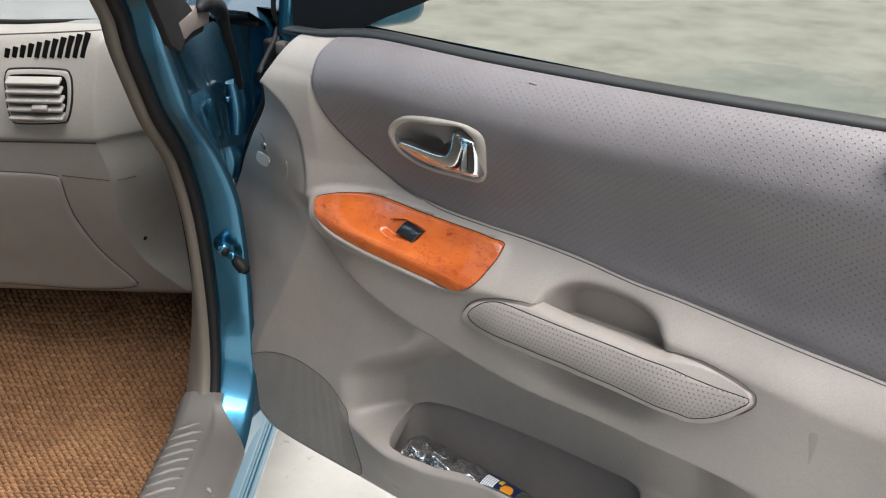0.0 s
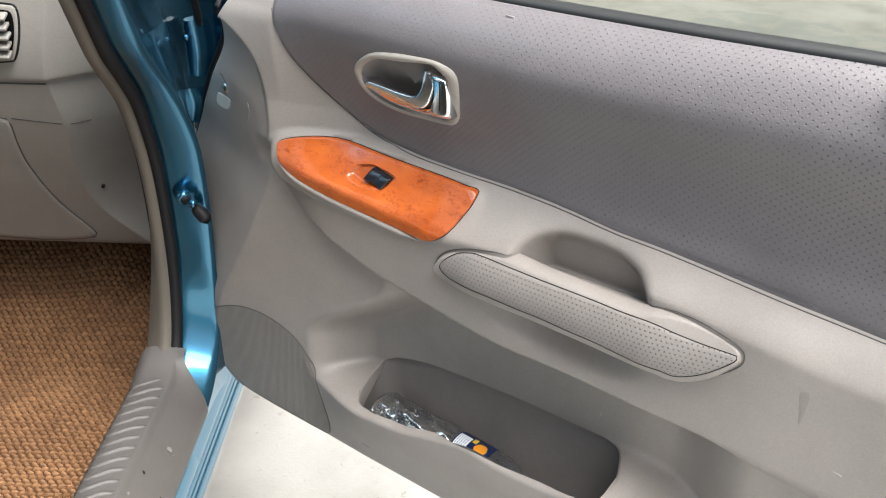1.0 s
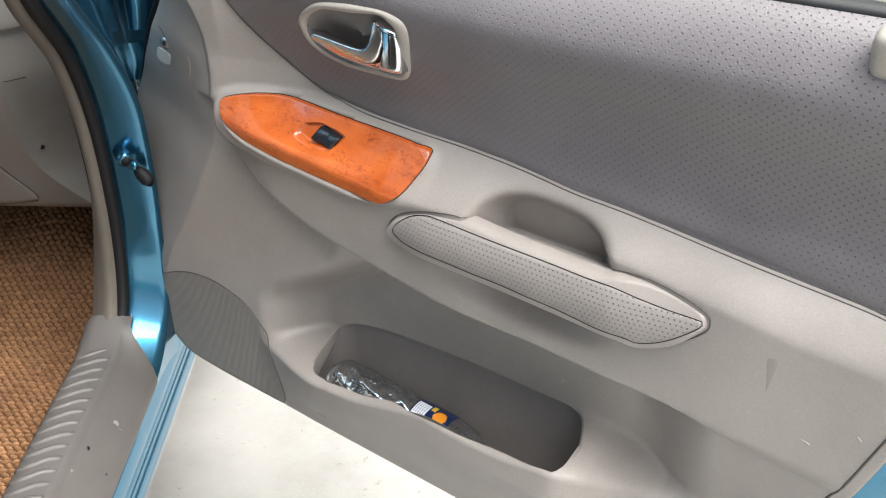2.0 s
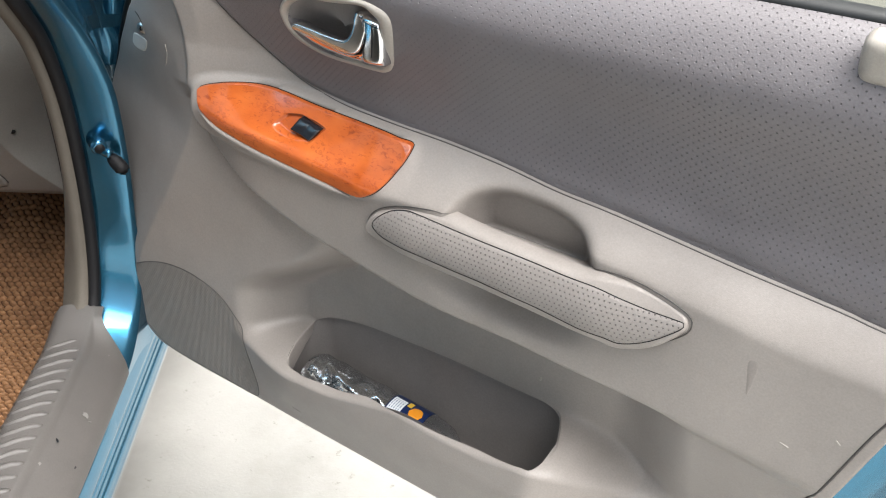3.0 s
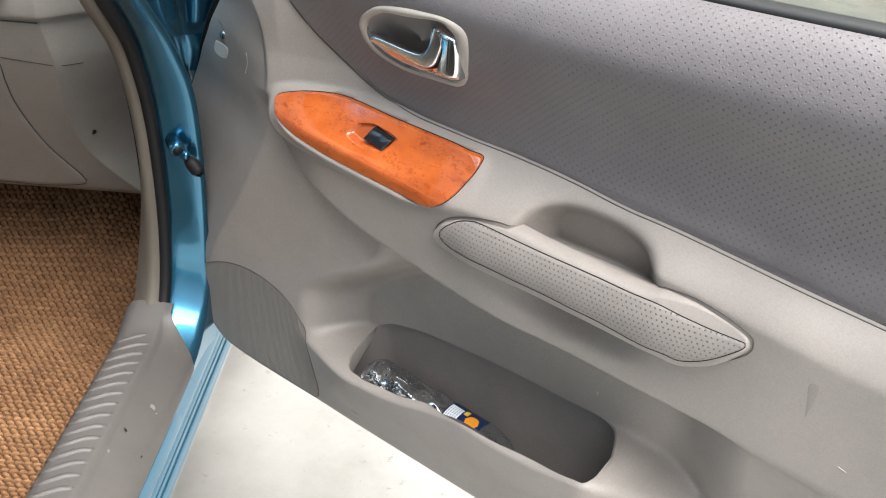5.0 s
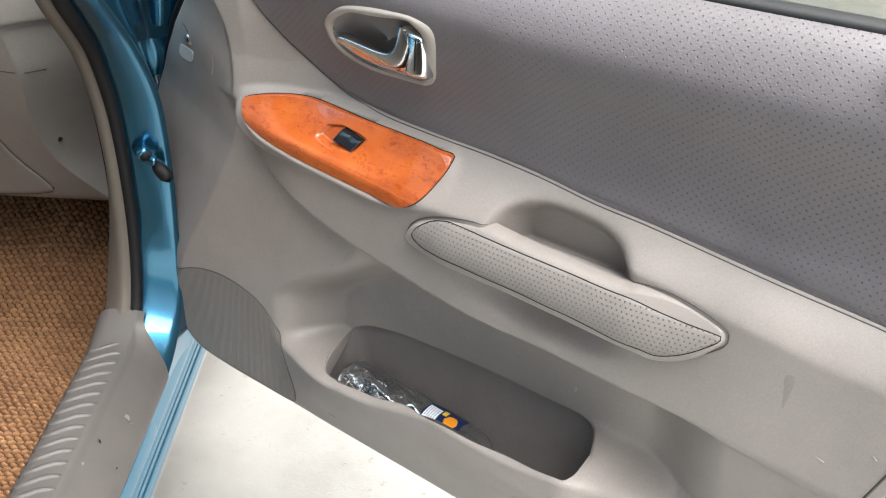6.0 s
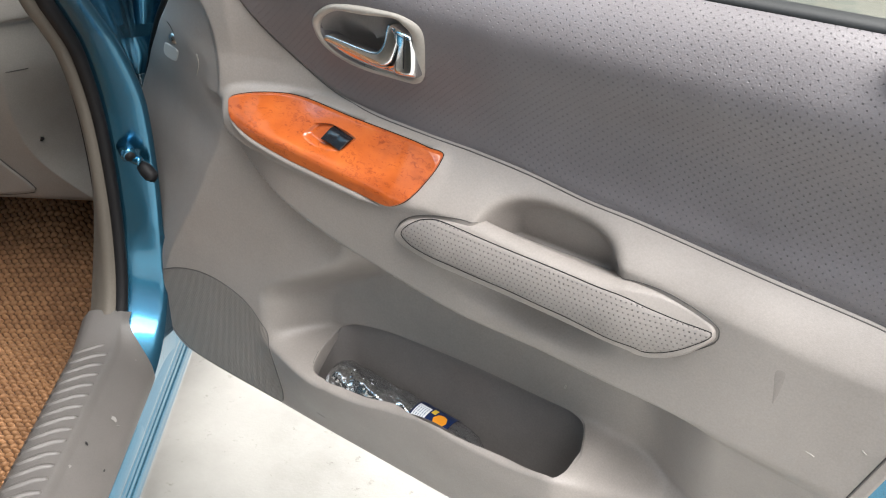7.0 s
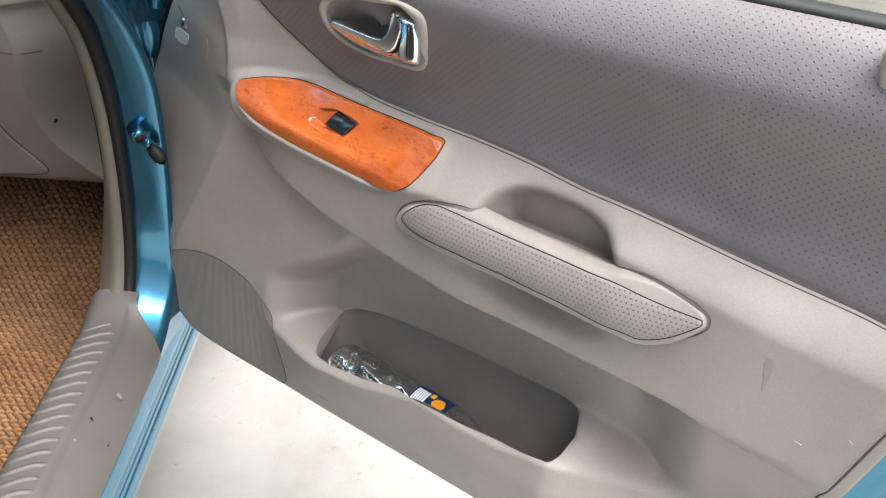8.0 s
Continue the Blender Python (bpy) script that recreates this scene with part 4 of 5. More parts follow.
def build_car():
    car = thing("car", CAR @ Vector((-0.8, -0.3, 0.0)), "metallic blue estate car body with its front passenger door open", "car")

    sill = [(-0.075, 0.006), (-0.055, 0.004), (-0.030, 0.012), (-0.018, 0.022), (-0.0125, 0.038), (-0.0128, 0.043), (-0.0105, 0.047), (-0.0114, 0.051), (-0.0086, 0.055), (-0.0095, 0.059), (-0.0060, 0.064), (-0.0045, 0.071), (-0.0042, 0.080), (-0.012, 0.105), (-0.035, 0.15), (-0.065, 0.18)]
    post = [(-0.080, 0.006), (-0.066, 0.001), (-0.060, 0.0018), (-0.050, 0.0032), (-0.042, 0.005), (-0.037, 0.0065), (-0.0345, 0.009), (-0.036, 0.016), (-0.046, 0.045), (-0.056, 0.08), (-0.062, 0.12), (-0.066, 0.16), (-0.066, 0.25), (-0.066, 0.36)]
    root = [(-0.080, 0.006), (-0.066, 0.001), (-0.050, 0.0015), (-0.036, 0.004), (-0.024, 0.009), (-0.015, 0.018), (-0.011, 0.032), (-0.009, 0.048), (-0.007, 0.062), (-0.004, 0.074), (0.0, 0.082), (0.004, 0.10), (0.010, 0.18), (0.02, 0.36)]
    root_s = spline(root, 60)
    sill_s, post_s = spline(sill[:4] + [(-0.012, 0.040)] + [(-0.018, 0.05), (-0.03, 0.055), (-0.06, 0.06)], 60), spline(post, 60)
    low = spline(sill[3:], 110)
    part("rocker", grid([[(r, f, 0.372 - w) for r, w in low] for f in np.linspace(-1.3, 0.42, 24)], False, CAR), PAINT, car, "ridged blue rocker panel")

    def side(p, q):
        k = float(step(0.15, 0.75, q[0]))
        up = float(step(0.85, 1.05, p[1]))
        rec = float(step(0.44, 0.49, p[1]))
        prof = sill_s * (1 - k) + (post_s * rec + root_s * (1 - rec)) * k
        wider = 0.020 * float(1 - step(0.68, 0.84, p[1])) * k
        prof = np.column_stack([prof[:, 0] + wider * np.clip((prof[:, 0] + 0.066) / 0.0315, 0, 1), prof[:, 1]])
        prof = np.column_stack([prof[:, 0], np.minimum(prof[:, 1], 0.075 + 0.30 * float(step(0.45, 0.62, p[1])))])
        fill = 0.030 * math.exp(-(((p[0] - 0.026) / 0.060) ** 2) - ((p[1] - 0.425) / 0.085) ** 2)
        prof = prof - np.column_stack([0 * prof[:, 0], fill * step(-0.066, -0.026, prof[:, 0]) * (1 - step(0.04, 0.11, prof[:, 1]))])
        return prof * [1, 1 - 0.62 * up]

    rows = []
    along = np.r_[0, np.cumsum(np.linalg.norm(np.diff(EDGE, axis=0), axis=1))]
    start = float(np.interp(0.51, EDGE[:, 1], along))
    stop = float(np.interp(-0.10, EDGE[:60, 0], along[:60]))
    first, corner = max(1, int(np.argmax(post_s[:, 0] > -0.066))), int(post_s[:, 0].argmax())
    for p, q, at in zip(EDGE, edge_frames(), along):
        row = np.array([(r, p[0] + w * q[0], p[1] + w * q[1]) for r, w in side(p, q)])
        v = np.clip((start - at) / (start - stop), 0, 1)
        reach = 0.050 - 0.004 * float(step(0.0, 0.35, v))
        inner = np.array([-0.064, p[0], p[1]])
        outer = inner + [reach, 0.010 * (1 - v), -0.40 * reach]
        foot = []
        for i in range(len(row)):
            if i < first:
                t = 1 - i / first
                foot.append(inner + [-0.016 * t, 0, -0.004 * t])
            elif i < corner:
                foot.append(inner + (outer - inner) * (i - first) / (corner - first))
            else:
                t = (i - corner) / (len(row) - 1 - corner)
                foot.append(outer + [0.004 * t, 0.012 * t, -0.06 * t])
        k = (1 - float(step(0.495, 0.53, p[1]))) * float(step(-0.13, -0.07, p[0]))
        rows.append([tuple(c) for c in row * (1 - k) + np.array(foot) * k])
    part("body_side", grid(rows, False, CAR), PAINT, car, "metallic blue sill, hinge post and windscreen pillar")
    ring = [(-0.066, 0.004), (-0.0625, -0.004), (-0.066, -0.011), (-0.073, -0.013), (-0.079, -0.008), (-0.079, 0.006)]
    part("door_seal", swept(lambda p, q: ring), RUBBER, car, "black rubber door opening seal")
    kick = [(-0.075, -0.009), (-0.081, -0.016), (-0.088, -0.017), (-0.094, -0.012), (-0.112, 0.0), (-0.122, 0.03), (-0.135, 0.10), (-0.14, 0.40)]
    bead = [(-0.075, -0.009), (-0.079, -0.015), (-0.085, -0.017), (-0.090, -0.014), (-0.093, -0.006), (-0.092, 0.002), (-0.090, 0.008), (-0.086, 0.012)]

    def kick_at(p, q):
        k = float(step(0.40, 0.62, p[1]))
        return [(a[0] * (1 - k) + b[0] * k, a[1] * (1 - k) + b[1] * k) for a, b in zip(kick, bead)]

    # black bead in place of the shade between edge trim and dashboard
    part("trim_gap_shade", swept(lambda p, q: [(-0.0945 + 0.0026 * math.cos(k), 0.000 + 0.0026 * math.sin(k)) for k in np.linspace(0, 2 * math.pi, 7)]), RUBBER, car, "black bead for the shaded gap beside the edge trim")
    part("opening_trim", swept(kick_at), TAUPE, car, "taupe edge trim of the door opening")
    # hinge post bolt and door stay
    bolt = part("striker_bolt", tube([(-0.050, 0.053, 0.6365), (-0.0385, 0.034, 0.6328), (-0.0375, 0.0324, 0.6324)], np.array([0.0095, 0.0095, 0.0075]), 16, CAR), PAINT, car, "blue painted bolt head of the door stay")
    # no hole is sunk: a black disc gives its shade
    part("bolt_hole_shade", tube([(-0.040, 0.037, 0.6335), (-0.0366, 0.0310, 0.6321)], 0.0064, 12, CAR), RUBBER, bolt, "black disc for the shaded hexagon recess")
    stay = part("door_stay", tube(spline([(-0.032, 0.046, 0.618), (-0.024, 0.040, 0.613), (-0.016, 0.036, 0.606), (-0.012, 0.034, 0.598)], 14), np.interp(np.arange(14), [0, 2, 5, 10, 12, 13], [0.002, 0.0065, 0.0088, 0.0088, 0.006, 0.002]), 16, CAR), RUBBER, car, "black door stay arm")
    part("stay_bracket", tube(spline([(-0.044, 0.044, 0.630), (-0.034, 0.038, 0.626), (-0.026, 0.036, 0.624)], 8), 0.0058, 10, CAR), PAINT, stay, "blue painted bracket of the door stay")
    # front wing behind the open door, bonnet and nose
    rows = []
    for f in np.linspace(0.36, 1.42, 14):
        n = max(0.0, f - 0.85) ** 2
        arch = [(0.02, 0.24), (0.045, 0.42), (0.05, 0.62), (0.045, 0.78), (0.03, 0.85), (0.0, 0.885), (-0.1, 0.915), (-0.4, 0.945), (-0.80, 0.955)]
        right = [(r - 0.25 * n, f, z - 0.45 * n * (z > 0.6)) for r, z in arch]
        rows.append(right + [(-1.6 - r, f, z) for r, f, z in right[-2::-1]])
    part("front_wing", grid(rows, False, CAR), PAINT, car, "blue front wings and bonnet")
    top = [(0.030, 0.905), (0.020, 0.925), (0.0, 0.938), (-0.05, 0.943), (-0.10, 0.946)]
    part("wing_top", grid([[(r, f, z - 0.02 * (f - 0.06)) for r, z in top] for f in np.linspace(0.12, 0.40, 8)], False, CAR), PAINT, car, "pale reflecting top of the blue wing")
    nose = rows[-1]
    part("nose", grid([nose, [(p[0] * 0.9 - 0.08, 1.50, 0.25 + (p[2] - 0.25) * 0.7) for p in nose], [(-0.8, 1.52, 0.4) for p in nose]], False, CAR), PAINT, car, "blue nose panel")
    part("wing_inner", grid([[(-0.075 + 0.008 * math.sin(9 * z), f, z) for f in np.linspace(0.06, 0.60, 8)] for z in np.linspace(0.30, 0.93, 10)], False, CAR), PAINT, car, "blue inner wing behind the hinges")
    # roof, far side and tail close the cabin
    rows = []
    for f, drop, pull in ((-0.52, 0.03, 0.0), (-0.8, 0.0, 0.0), (-1.4, 0.0, 0.0), (-2.1, 0.02, 0.0), (-2.45, 0.06, 0.03), (-2.62, 0.18, 0.05)):
        rows.append([(r, f, z - drop) for r, z in [(-0.07 - pull, 1.40), (-0.12 - pull, 1.47), (-0.3, 1.52), (-0.8, 1.545), (-1.3, 1.52), (-1.48 + pull, 1.47), (-1.53 + pull, 1.40)]])
    part("roof", grid(rows, False, CAR), PAINT, car, "blue roof")
    flank = [(-0.05, 0.20), (0.01, 0.32), (0.045, 0.55), (0.04, 0.75), (0.0, 0.93)]
    part("rear_side", grid([[(r - max(0, -f - 2.3) * 0.3, f, z) for r, z in flank] for f in (-1.12, -1.6, -2.1, -2.5, -2.72)], False, CAR), PAINT, car, "blue rear door and quarter panel")
    part("far_side", grid([[(-1.6 - r, f, z) for r, z in flank] for f in (0.30, -0.6, -1.6, -2.5, -2.72)], False, CAR), PAINT, car, "blue far flank")
    part("tail", grid([[(r, -2.72 + 0.1 * (z > 1), z) for r in np.linspace(-1.53, -0.07, 6)] for z in (0.25, 0.6, 0.95, 1.36)], False, CAR), PAINT, car, "blue tailgate")
    for r0, side in ((-0.03, "near"), (-1.57, "far")):
        part("side_window", grid([[(r0 + (0.05 if side == "far" else -0.05) * t, f, 0.93 + 0.46 * t) for f in (-1.2, -1.8, -2.5)] for t in (0, 0.5, 1)], False, CAR), GLASS, car, "side window glass")
    part("middle_pillar", tube([(-0.05, -1.10, 0.35), (-0.02, -1.12, 0.93), (-0.09, -1.14, 1.42)], 0.045, 10, CAR), PAINT, car, "blue middle pillar")
    part("cabin_floor", grid([[(r, f, 0.20) for r in (-1.5, -0.8, -0.115)] for f in (-2.6, -1, 0.75)], False, CAR), TAUPE, car)
    part("bulkhead", grid([[(r, 0.72 - 0.3 * (z > 0.5), z) for r in (-1.5, -0.8, -0.03)] for z in (0.2, 0.45, 0.9)], False, CAR), TAUPE, car)
    ws = grid([[(r, 0.42 - 0.94 * t, 0.93 + 0.47 * t) for r in np.linspace(-1.48, -0.10, 8)] for t in np.linspace(0, 1, 6)], False, CAR)
    pane = part("windscreen", ws, SCREEN, car, "sloping windscreen glass")
    pane.visible_shadow = False
    part("far_pillar", tube([(-1.55, 0.30, 0.90), (-1.53, -0.15, 1.15), (-1.50, -0.55, 1.42)], 0.04, 10, CAR), PAINT, car, "blue far pillar")
    # wheels
    for r in (-0.09, -1.51):
        for f in (0.80, -1.90):
            prof = spline([(0.0, 0.19), (0.03, 0.22), (0.05, 0.27), (0.085, 0.298), (0.10, 0.30), (0.115, 0.298), (0.15, 0.27), (0.17, 0.22), (0.20, 0.19)], 20)
            rows = [[(r - 0.1 + w, f + q * math.cos(k), 0.30 + q * math.sin(k)) for k in np.linspace(0, 2 * math.pi, 36, endpoint=False)] for w, q in prof]
            wheel = part("wheel", grid(rows, True, CAR), RUBBER, car, "black tyre on a silver rim")
            rows = [[(r - 0.1 + (w if r > -1 else 0.2 - w), f + q * math.cos(k), 0.30 + q * math.sin(k)) for k in np.linspace(0, 2 * math.pi, 36, endpoint=False)] for w, q in ((0.02, 0.195), (0.17, 0.195), (0.16, 0.15), (0.15, 0.02))]
            part("rim", grid(rows, True, CAR), STEEL, wheel, "silver rim")
    # windscreen pillar strip, cowl end and its cap near the mirror
    strip = [(-0.42, 1.20), (-0.2423, 1.0281), (-0.2143, 0.991), (-0.2009, 0.9714), (-0.1747, 0.9582), (-0.1569, 0.9642), (-0.1700, 0.9860), (-0.1200, 0.9880), (-0.1522, 1.011), (-0.32, 1.20)]
    sharpen(part("pillar_strip", slab(strip, -0.006, 0.002, CAR, 0.0015), RUBBER, car, "black windscreen pillar strip"))
    cowl = [(-0.0821, 0.9682), (-0.0192, 0.9640), (0.0009, 0.9680), (0.0588, 0.9569), (0.0487, 0.937), (-0.0205, 0.9417), (-0.0441, 0.9394), (-0.0626, 0.9425)]
    sharpen(part("cowl_end", slab(cowl, -0.052, -0.032, CAR, 0.004), COWL, car, "brownish grey cowl end cap"))
    under = [(-0.050, 0.9400), (-0.0205, 0.9425), (0.0440, 0.9380), (0.0340, 0.9300), (-0.0150, 0.9330), (-0.040, 0.9310)]
    part("cowl_underside", slab(under, -0.056, -0.036, CAR, 0.003), RUBBER, car, "dark underside piece of the cowl end")
    cap = spline([(-0.03, 0.002, 0.964), (-0.03, 0.030, 0.9655), (-0.03, 0.062, 0.9590), (-0.03, 0.092, 0.9430), (-0.03, 0.104, 0.9262), (-0.03, 0.112, 0.9103), (-0.03, 0.1293, 0.8832), (-0.03, 0.144, 0.8564), (-0.03, 0.1579, 0.8248)], 34)
    part("cowl_cap", tube(cap, np.interp(np.arange(34), [0, 4, 12, 18, 33], [0.004, 0.0105, 0.0115, 0.007, 0.0045]), 12, CAR), RUBBER, car, "black rubber seal from the cowl down the wing edge")
    # hinges between post and door
    for x, z, h in ((-0.238, 0.786, 0.075), (-0.262, 0.700, 0.050)):
        leaf = spline([(-0.012, 0.02), (-0.010, 0.006), (0.0, -0.004), (0.012, -0.002), (0.020, 0.008), (0.026, 0.022)], 14)
        rows = [[(x + a * (1 - 0.25 * abs(t)), 0.055 + b, z + h * 0.5 * t) for a, b in leaf] for t in (-1, -0.92, -0.7, -0.2, 0.3, 0.75, 0.92, 1)]
        g = part("hinge", grid(rows), PAINT, car, "blue painted door hinge")
        part("hinge_pin", tube([(x - 0.030, 0.062, z - h * 0.62), (x - 0.027, 0.060, z + h * 0.62)], 0.0085, 12), PAINT, g, "blue hinge knuckle")
        part("hinge_bolt", tube([(x + 0.006, 0.056, z + h * 0.22), (x + 0.007, 0.044, z + h * 0.22)], 0.0052, 8), PAINT, g, "blue hinge bolt head")
    # sill scuff plate
    scuff = tagged(thing("scuff_plate", CAR @ Vector((-0.07, -0.4, 0.37)), "worn grey plastic scuff plate with slanted ribs on the door sill", "scuff plate"))
    fs = np.r_[np.linspace(-1.25, -0.06, 50), np.linspace(-0.055, 0.012, 26)]
    rows = []
    for f in fs:
        end = float(step(-0.045, 0.0, f))
        rise = 0.020 * float(step(-0.07, 0.03, f)) ** 1.5
        prof = [(-0.128, 0.30), (-0.120, 0.385), (-0.110, 0.398), (-0.100, 0.4005), (-0.068, 0.400), (-0.062, 0.3985), (-0.059, 0.394), (-0.055, 0.3915), (-0.036, 0.378), (-0.024, 0.368), (-0.018, 0.361), (-0.017, 0.352)]
        rows.append([(r if r < -0.066 else max(-0.066, -0.066 + (r + 0.066) * (1 - 0.78 * end)), f, (z if r < -0.066 else z + (0.399 - z) * end) + rise) for r, z in prof])
    plate = sharpen(part("plate", grid(rows, False, CAR), GREY_DARK, scuff), 50)
    rng = random.Random(9)
    for r, f, size, turn, m in ((-0.036, -0.152, (0.009, 0.014, 0.0005), 20, WORN), (-0.030, -0.158, (0.006, 0.005, 0.0005), 50, WORN), (-0.040, -0.040, (0.006, 0.012, 0.0006), 10, WORN), (-0.050, -0.205, (0.004, 0.010, 0.0006), 30, RUBBER), (-0.026, -0.228, (0.003, 0.006, 0.0006), 0, RUBBER), (-0.055, -0.245, (0.004, 0.006, 0.0006), 0, WORN)):
        z = float(np.interp(r, [-0.055, -0.036, -0.024], [0.3915, 0.378, 0.368]))
        rim = [(math.cos(k) * size[0] * rng.uniform(0.25, 0.55), math.sin(k) * size[1] * rng.uniform(0.25, 0.55)) for k in np.linspace(0, 2 * math.pi, 11, endpoint=False)]
        flake = bmesh.new()
        flake.faces.new([flake.verts.new((a, b, 0.0004)) for a, b in rim])
        bmesh.ops.transform(flake, matrix=CAR @ pose(r, f, z + 0.0006, 0, 35, turn), verts=flake.verts[:])
        part("worn_spot", flake, m, plate, "worn spot on the plate")
    for f in np.arange(-0.62, 0.0, 0.0195):
        path = [(-0.112, f - 0.002, 0.392), (-0.104, f, 0.397), (-0.092, f + 0.007, 0.3985), (-0.080, f + 0.014, 0.3985), (-0.068, f + 0.017, 0.396)]
        part("rib", tube(spline(path, 9), 0.0046, 8, CAR), GREY_DARK, plate)


build_car()


EDGE_R = curve_of([(0.38, -0.15), (0.426, -0.182), (0.504, -0.241), (0.58, -0.255), (0.67, -0.246), (0.737, -0.250), (0.80, -0.243), (0.885, -0.229), (0.95, -0.22)])
FACE_F = curve_of([(0.40, 0.295), (0.45, 0.275), (0.50, 0.255), (0.56, 0.228), (0.66, 0.188), (0.728, 0.168), (0.738, 0.170), (0.746, 0.158), (0.80, 0.160), (0.86, 0.172), (0.880, 0.180), (0.893, 0.195), (0.897, 0.220)])


def face_at(r, z):
    """How far forwards the dashboard's face lies; past its end edge it sweeps away as a cheek."""
    r, z = np.asarray(r, float), np.asarray(z, float)
    over = np.clip(r - EDGE_R(z), 0, 1)
    return FACE_F(z) + 0.85 * (np.sqrt(over**2 + 0.002**2) - 0.002)


def dash_pad(outline, a, b, lift, roll, rings=10, n=160, foot=0.004):
    o = spline(outline, n, True)
    a, b = np.array(a), np.array(b)
    t = np.clip(((o - a) @ (b - a)) / ((b - a) @ (b - a)), 0, 1)[:, None]
    mid = a + t * (b - a)
    gap = np.linalg.norm(o - mid, axis=1)
    rows = [[(p[0], w + foot, p[1]) for p, w in zip(o, face_at(o[:, 0], o[:, 1]))]]
    for k in np.linspace(0, 1, rings) ** 1.8:
        p = o + (mid - o) * k
        e = np.clip(k * gap / roll, 0, 1)
        h = lift * np.sqrt(1 - (1 - e) ** 2)
        rows.append([(q[0], w, q[1]) for q, w in zip(p, face_at(p[:, 0], p[:, 1]) - h)])
    return grid(rows, True, CAR)


def build_dash():
    dash = thing("dashboard", CAR @ Vector((-0.6, 0.2, 0.48)), "grey plastic dashboard end with air vent and glovebox", "dashboard")
    rs = np.r_[np.linspace(-1.48, -0.46, 12), np.linspace(-0.44, -0.09, 60)]
    off = np.r_[np.linspace(-1.24, -0.22, 12), np.linspace(-0.20, -0.012, 26), np.linspace(-0.008, 0.008, 17), np.linspace(0.012, 0.14, 26)]
    zs = np.r_[np.linspace(0.428, 0.72, 34), np.linspace(0.726, 0.75, 12), np.linspace(0.76, 0.897, 28)]
    e0 = float(EDGE_R(0.428))
    rows = [[(e0 + r, 0.52, 0.425) for r in off], [(e0 + r, 0.36, 0.424) for r in off]]
    for z in zs:
        e0 = float(EDGE_R(z))
        rows.append([(e0 + r, float(face_at(e0 + r, z)), z) for r in off])
    part("dash_body", grid(rows, False, CAR), DASH, dash, "grainy grey dashboard moulding")
    part("dash_top", grid([[(r, f, z) for r in rs] for f, z in ((0.205, 0.888), (0.222, 0.900), (0.26, 0.906), (0.40, 0.912), (0.60, 0.905))], False, CAR), DASH_GLARE, dash, "dashboard top pad, windscreen reflection in its grey")
    part("top_joint", tube([(-1.4, 0.214, 0.8975), (-0.35, 0.214, 0.8975), (-0.20, 0.235, 0.8975), (-0.10, 0.29, 0.8975)], 0.004, 6, CAR), RUBBER, dash, "dark joint along the dash top")
    lid = [(-0.80, 0.688), (-0.60, 0.687), (-0.40, 0.683), (-0.335, 0.679), (-0.322, 0.671), (-0.324, 0.635), (-0.322, 0.590), (-0.302, 0.516), (-0.268, 0.456), (-0.275, 0.441), (-0.354, 0.433), (-0.497, 0.441), (-0.65, 0.446), (-0.80, 0.448)]
    part("glovebox_lid", dash_pad(lid, (-0.70, 0.57), (-0.42, 0.56), 0.004, 0.006, 14), DASH, dash, "grey glovebox lid")
    o = spline(lid, 120, True)
    part("lid_joint", tube([(p[0], float(face_at(p[0], p[1])) - 0.0005, p[1]) for p in o], 0.0011, 6, CAR), GREY_DARK, dash, "dark joint round the glovebox lid")
    part("cheek_joint", tube([(r, float(face_at(r, z)) - 0.0004, z) for r, z in ((-0.317, 0.678), (-0.28, 0.674), (-0.25, 0.671), (-0.235, 0.669), (-0.216, 0.669))], 0.0008, 6, CAR), GREY_DARK, dash)
    y = float(face_at(-0.233, 0.546))
    part("cheek_plug", tube([(-0.233, y + 0.004, 0.546), (-0.233, y - 0.001, 0.546)], 0.0035, 10, CAR), RUBBER, dash, "small dark plug")
    # air vent
    frame_o = [(-0.366, 0.806), (-0.363, 0.837), (-0.347, 0.843), (-0.287, 0.843), (-0.272, 0.836), (-0.272, 0.806), (-0.281, 0.776), (-0.293, 0.769), (-0.352, 0.767), (-0.364, 0.775)]
    vent = part("air_vent", dash_pad(frame_o, (-0.335, 0.80), (-0.30, 0.80), 0.004, 0.004, 10), DASH, dash, "rectangular air vent frame")
    well = [(-0.319 + (r + 0.319) * 0.90, 0.805 + (z - 0.806) * 0.86) for r, z in frame_o]
    o = spline(well, 80, True)
    # a flat black sheet gives the shade behind the slats
    part("vent_shade", grid([[(p[0], float(face_at(p[0], p[1])) - 0.0055 + e, p[1]) for p in np.array([-0.319, 0.805]) + (o - [-0.319, 0.805]) * k] for k, e in ((1.0, 0.0), (0.5, 0.0005), (0.02, 0.0005))], True, CAR), SHADE_BLACK, vent, "flat black sheet for the shade in the vent duct")
    for i in range(5):
        part("slat", box((0.080 - 0.002 * abs(i - 2), 0.016, 0.0048), CAR @ pose(-0.3195, float(face_at(-0.32, 0.781 + i * 0.0122)) - 0.0125, 0.781 + i * 0.0122, 22, 0, 0), 0.0016), DASH, vent)
    part("vent_tab", box((0.022, 0.010, 0.006), CAR @ pose(-0.311, float(face_at(-0.311, 0.795)) - 0.020, 0.795, 22, 0, 0), 0.002), BIN, vent)
    # side window demister grille
    o = spline(frame_o, 90, True)
    part("vent_joint", tube([(p[0], float(face_at(p[0], p[1])) - 0.0006, p[1]) for p in np.vstack([o, o[:1]])], 0.0018, 6, CAR), RUBBER, vent, "dark joint round the vent")
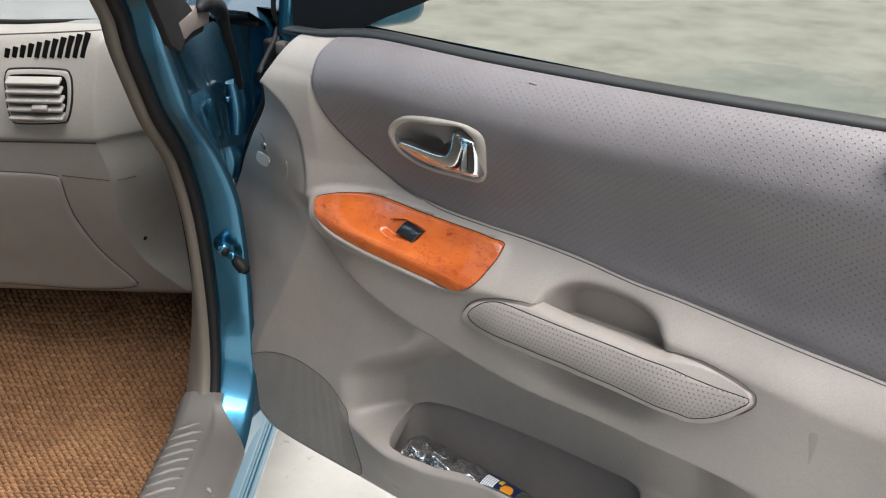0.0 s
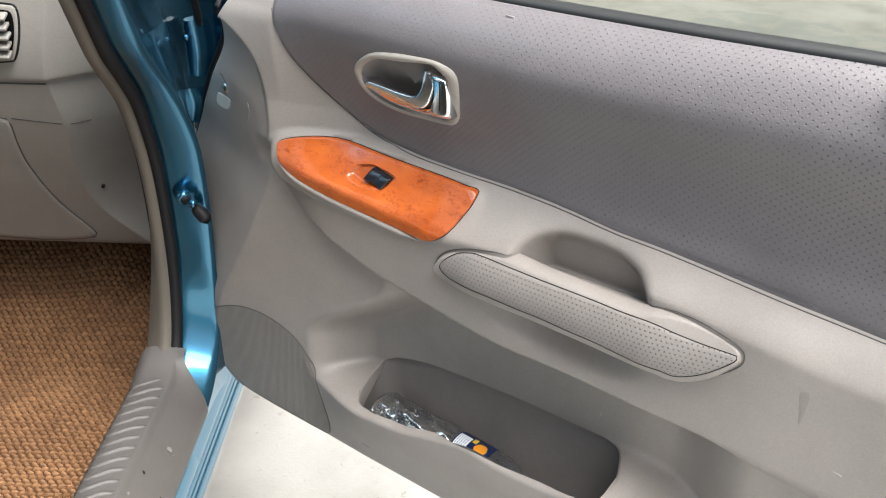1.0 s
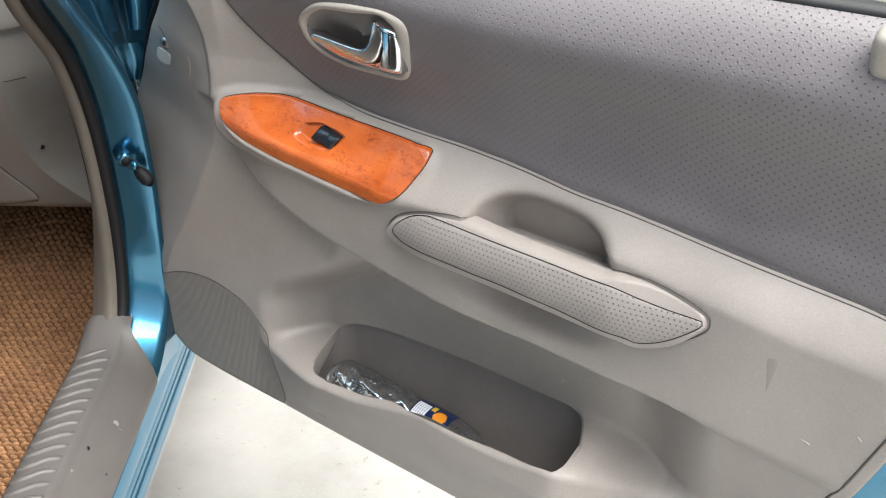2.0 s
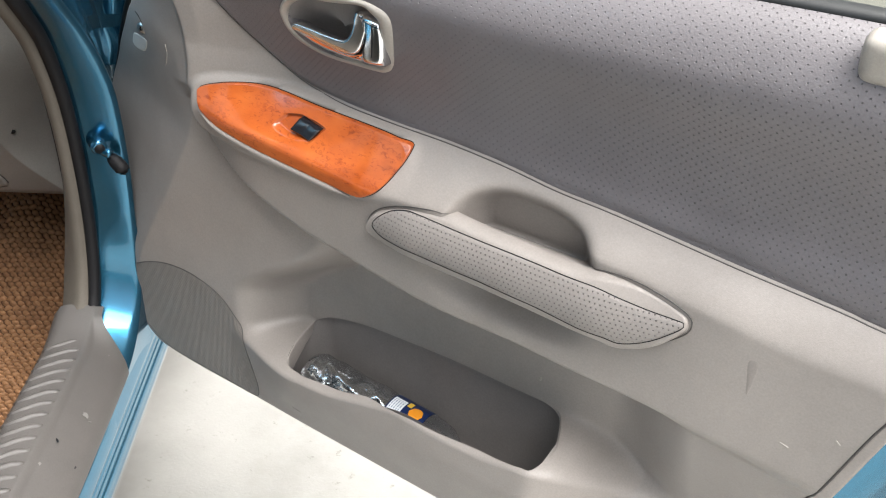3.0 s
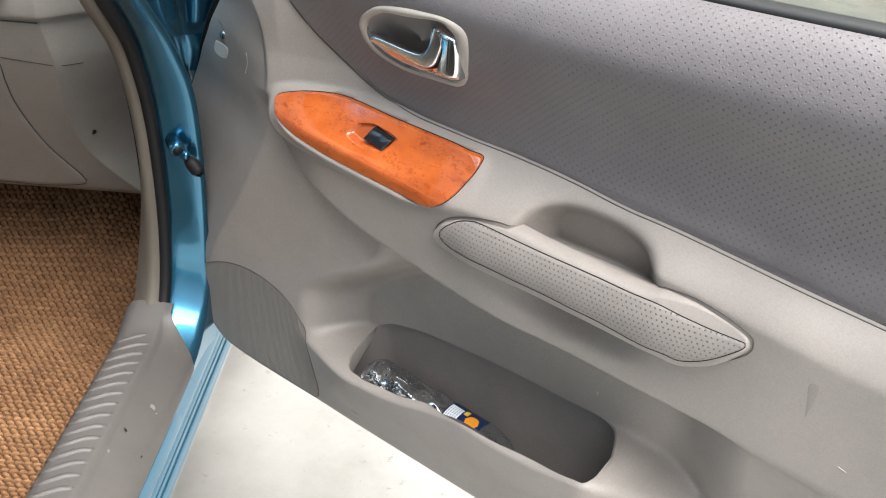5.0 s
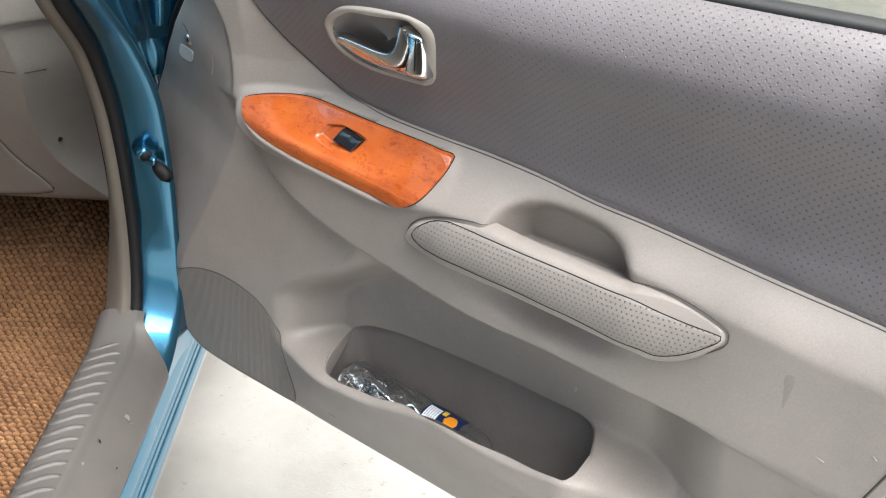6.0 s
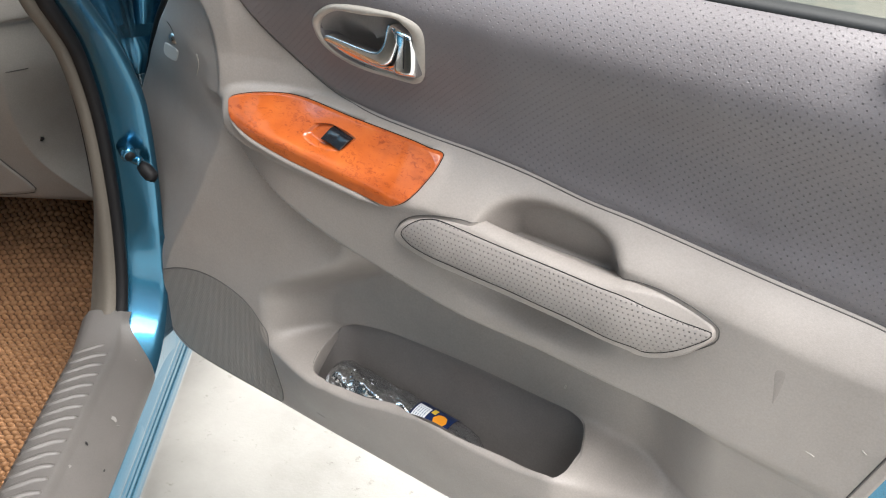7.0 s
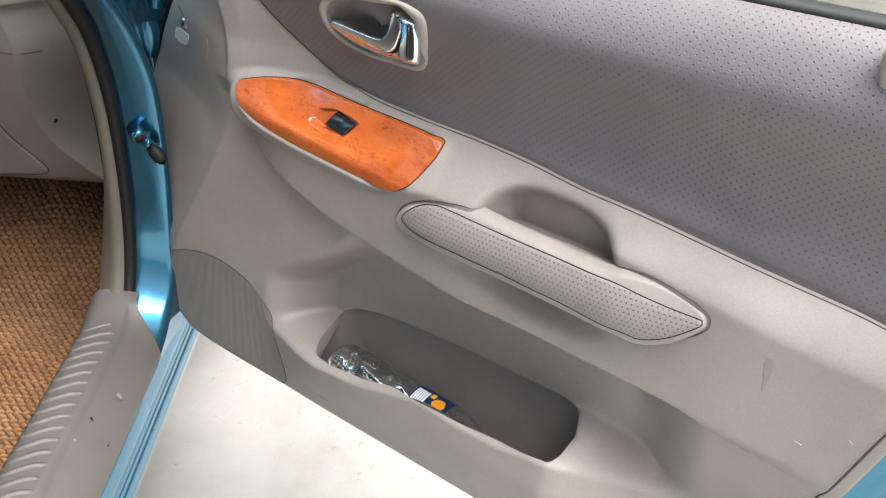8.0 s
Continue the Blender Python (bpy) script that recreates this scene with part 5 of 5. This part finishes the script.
    part("face_joint", tube([(r, float(face_at(r, 0.7345)) + 0.0002, 0.7345) for r in np.linspace(-1.2, -0.252, 30)], 0.0011, 6, CAR), GREY_DARK, dash, "dark joint across the dashboard face")
    part("top_seam", tube([(r, float(face_at(r, z)) - 0.0002, z) for r, z in ((-0.60, 0.884), (-0.42, 0.8855), (-0.36, 0.887), (-0.30, 0.8895), (-0.245, 0.892), (-0.225, 0.893))], 0.0010, 6, CAR), GREY_DARK, dash, "fine joint below the dash top")
    # solid black blocks give the shade inside the slots
    for i in range(11):
        x = -0.362 + i * 0.0106
        h = 0.013 + 0.0023 * i
        part("demister_slot_shade", box((0.0068, 0.006, h), CAR @ pose(x + h * 0.2, float(face_at(x, 0.858 + h * 0.5)) + 0.001, 0.857 + h * 0.5, -14 if h > 0.02 else -4, 16, 0), 0.0008), SHADE_BLACK, dash, "black block for a shaded slot of the demister grille")


build_dash()


def build_mat():
    mat_ob = thing("floor_mat", CAR @ Vector((-0.35, 0.2, 0.205)), "brown woven coil floor mat running up the footwell", "floor mat")

    def height(r, f):
        climb = 0.62 * max(0.0, f - 0.20) ** 1.25
        bumps = 0.018 * math.exp(-(((r + 0.30) / 0.05) ** 2 + ((f - 0.43) / 0.05) ** 2)) - 0.012 * math.exp(-(((r + 0.40) / 0.12) ** 2 + ((f - 0.18) / 0.06) ** 2))
        side = 0.05 * max(0.0, (r + 0.17) / 0.05) ** 2
        return 0.218 + climb + bumps + side + 0.006 * math.sin(r * 17 + f * 9) * math.sin(f * 13)

    R, Fw = np.linspace(-0.80, -0.13, 46), np.linspace(-0.35, 0.70, 60)
    base = part("mat_sheet", grid([[(r, f, height(r, f)) for r in R] for f in Fw], False, CAR), WEAVE_GAP_SHADE, mat_ob, "brown mat base, darkened for the shade between stitches")
    verts, faces = [], []
    across, along = 0.0122, 0.0080
    rng = random.Random(4)
    ring = [(math.cos(k), math.sin(k)) for k in np.linspace(0, 2 * math.pi, 8, endpoint=False)]
    for row in range(int(0.99 / along)):
        for col in range(int(0.645 / across)):
            r = -0.78 + (col + 0.5 * (row % 2)) * across
            f = -0.30 + row * along
            lean = (0.30 if row % 2 else -0.30) + rng.uniform(-0.08, 0.08)
            size = rng.uniform(0.94, 1.06)
            h = height(r, f)
            tip = (height(r + 0.002, f) - h) / 0.002
            rise = (height(r, f + 0.002) - h) / 0.002
            c, w = math.cos(lean), math.sin(lean)
            k = len(verts)
            for grow, u in ((1.0, -0.001), (0.96, 0.0024), (0.62, 0.0050)):
                for a, b in ring:
                    a, b = a * 0.0064 * grow * size, b * 0.0031 * grow * size
                    dr, df = a * c - b * w, a * w + b * c
                    verts.append(CAR @ Vector((r + dr, f + df, h + u + tip * dr + rise * df)))
            verts.append(CAR @ Vector((r, f, h + 0.0058)))
            for level in (0, 8):
                for i in range(8):
                    n = (i + 1) % 8
                    faces.append((k + level + i, k + level + n, k + level + 8 + n, k + level + 8 + i))
            for i in range(8):
                faces.append((k + 16 + i, k + 16 + (i + 1) % 8, k + 24))
    me = bpy.data.meshes.new("stitches")
    me.from_pydata(verts, [], faces)
    me.update()
    tagged(link("stitches", me, WEAVE, mat_ob), kind="stuff")


build_mat()
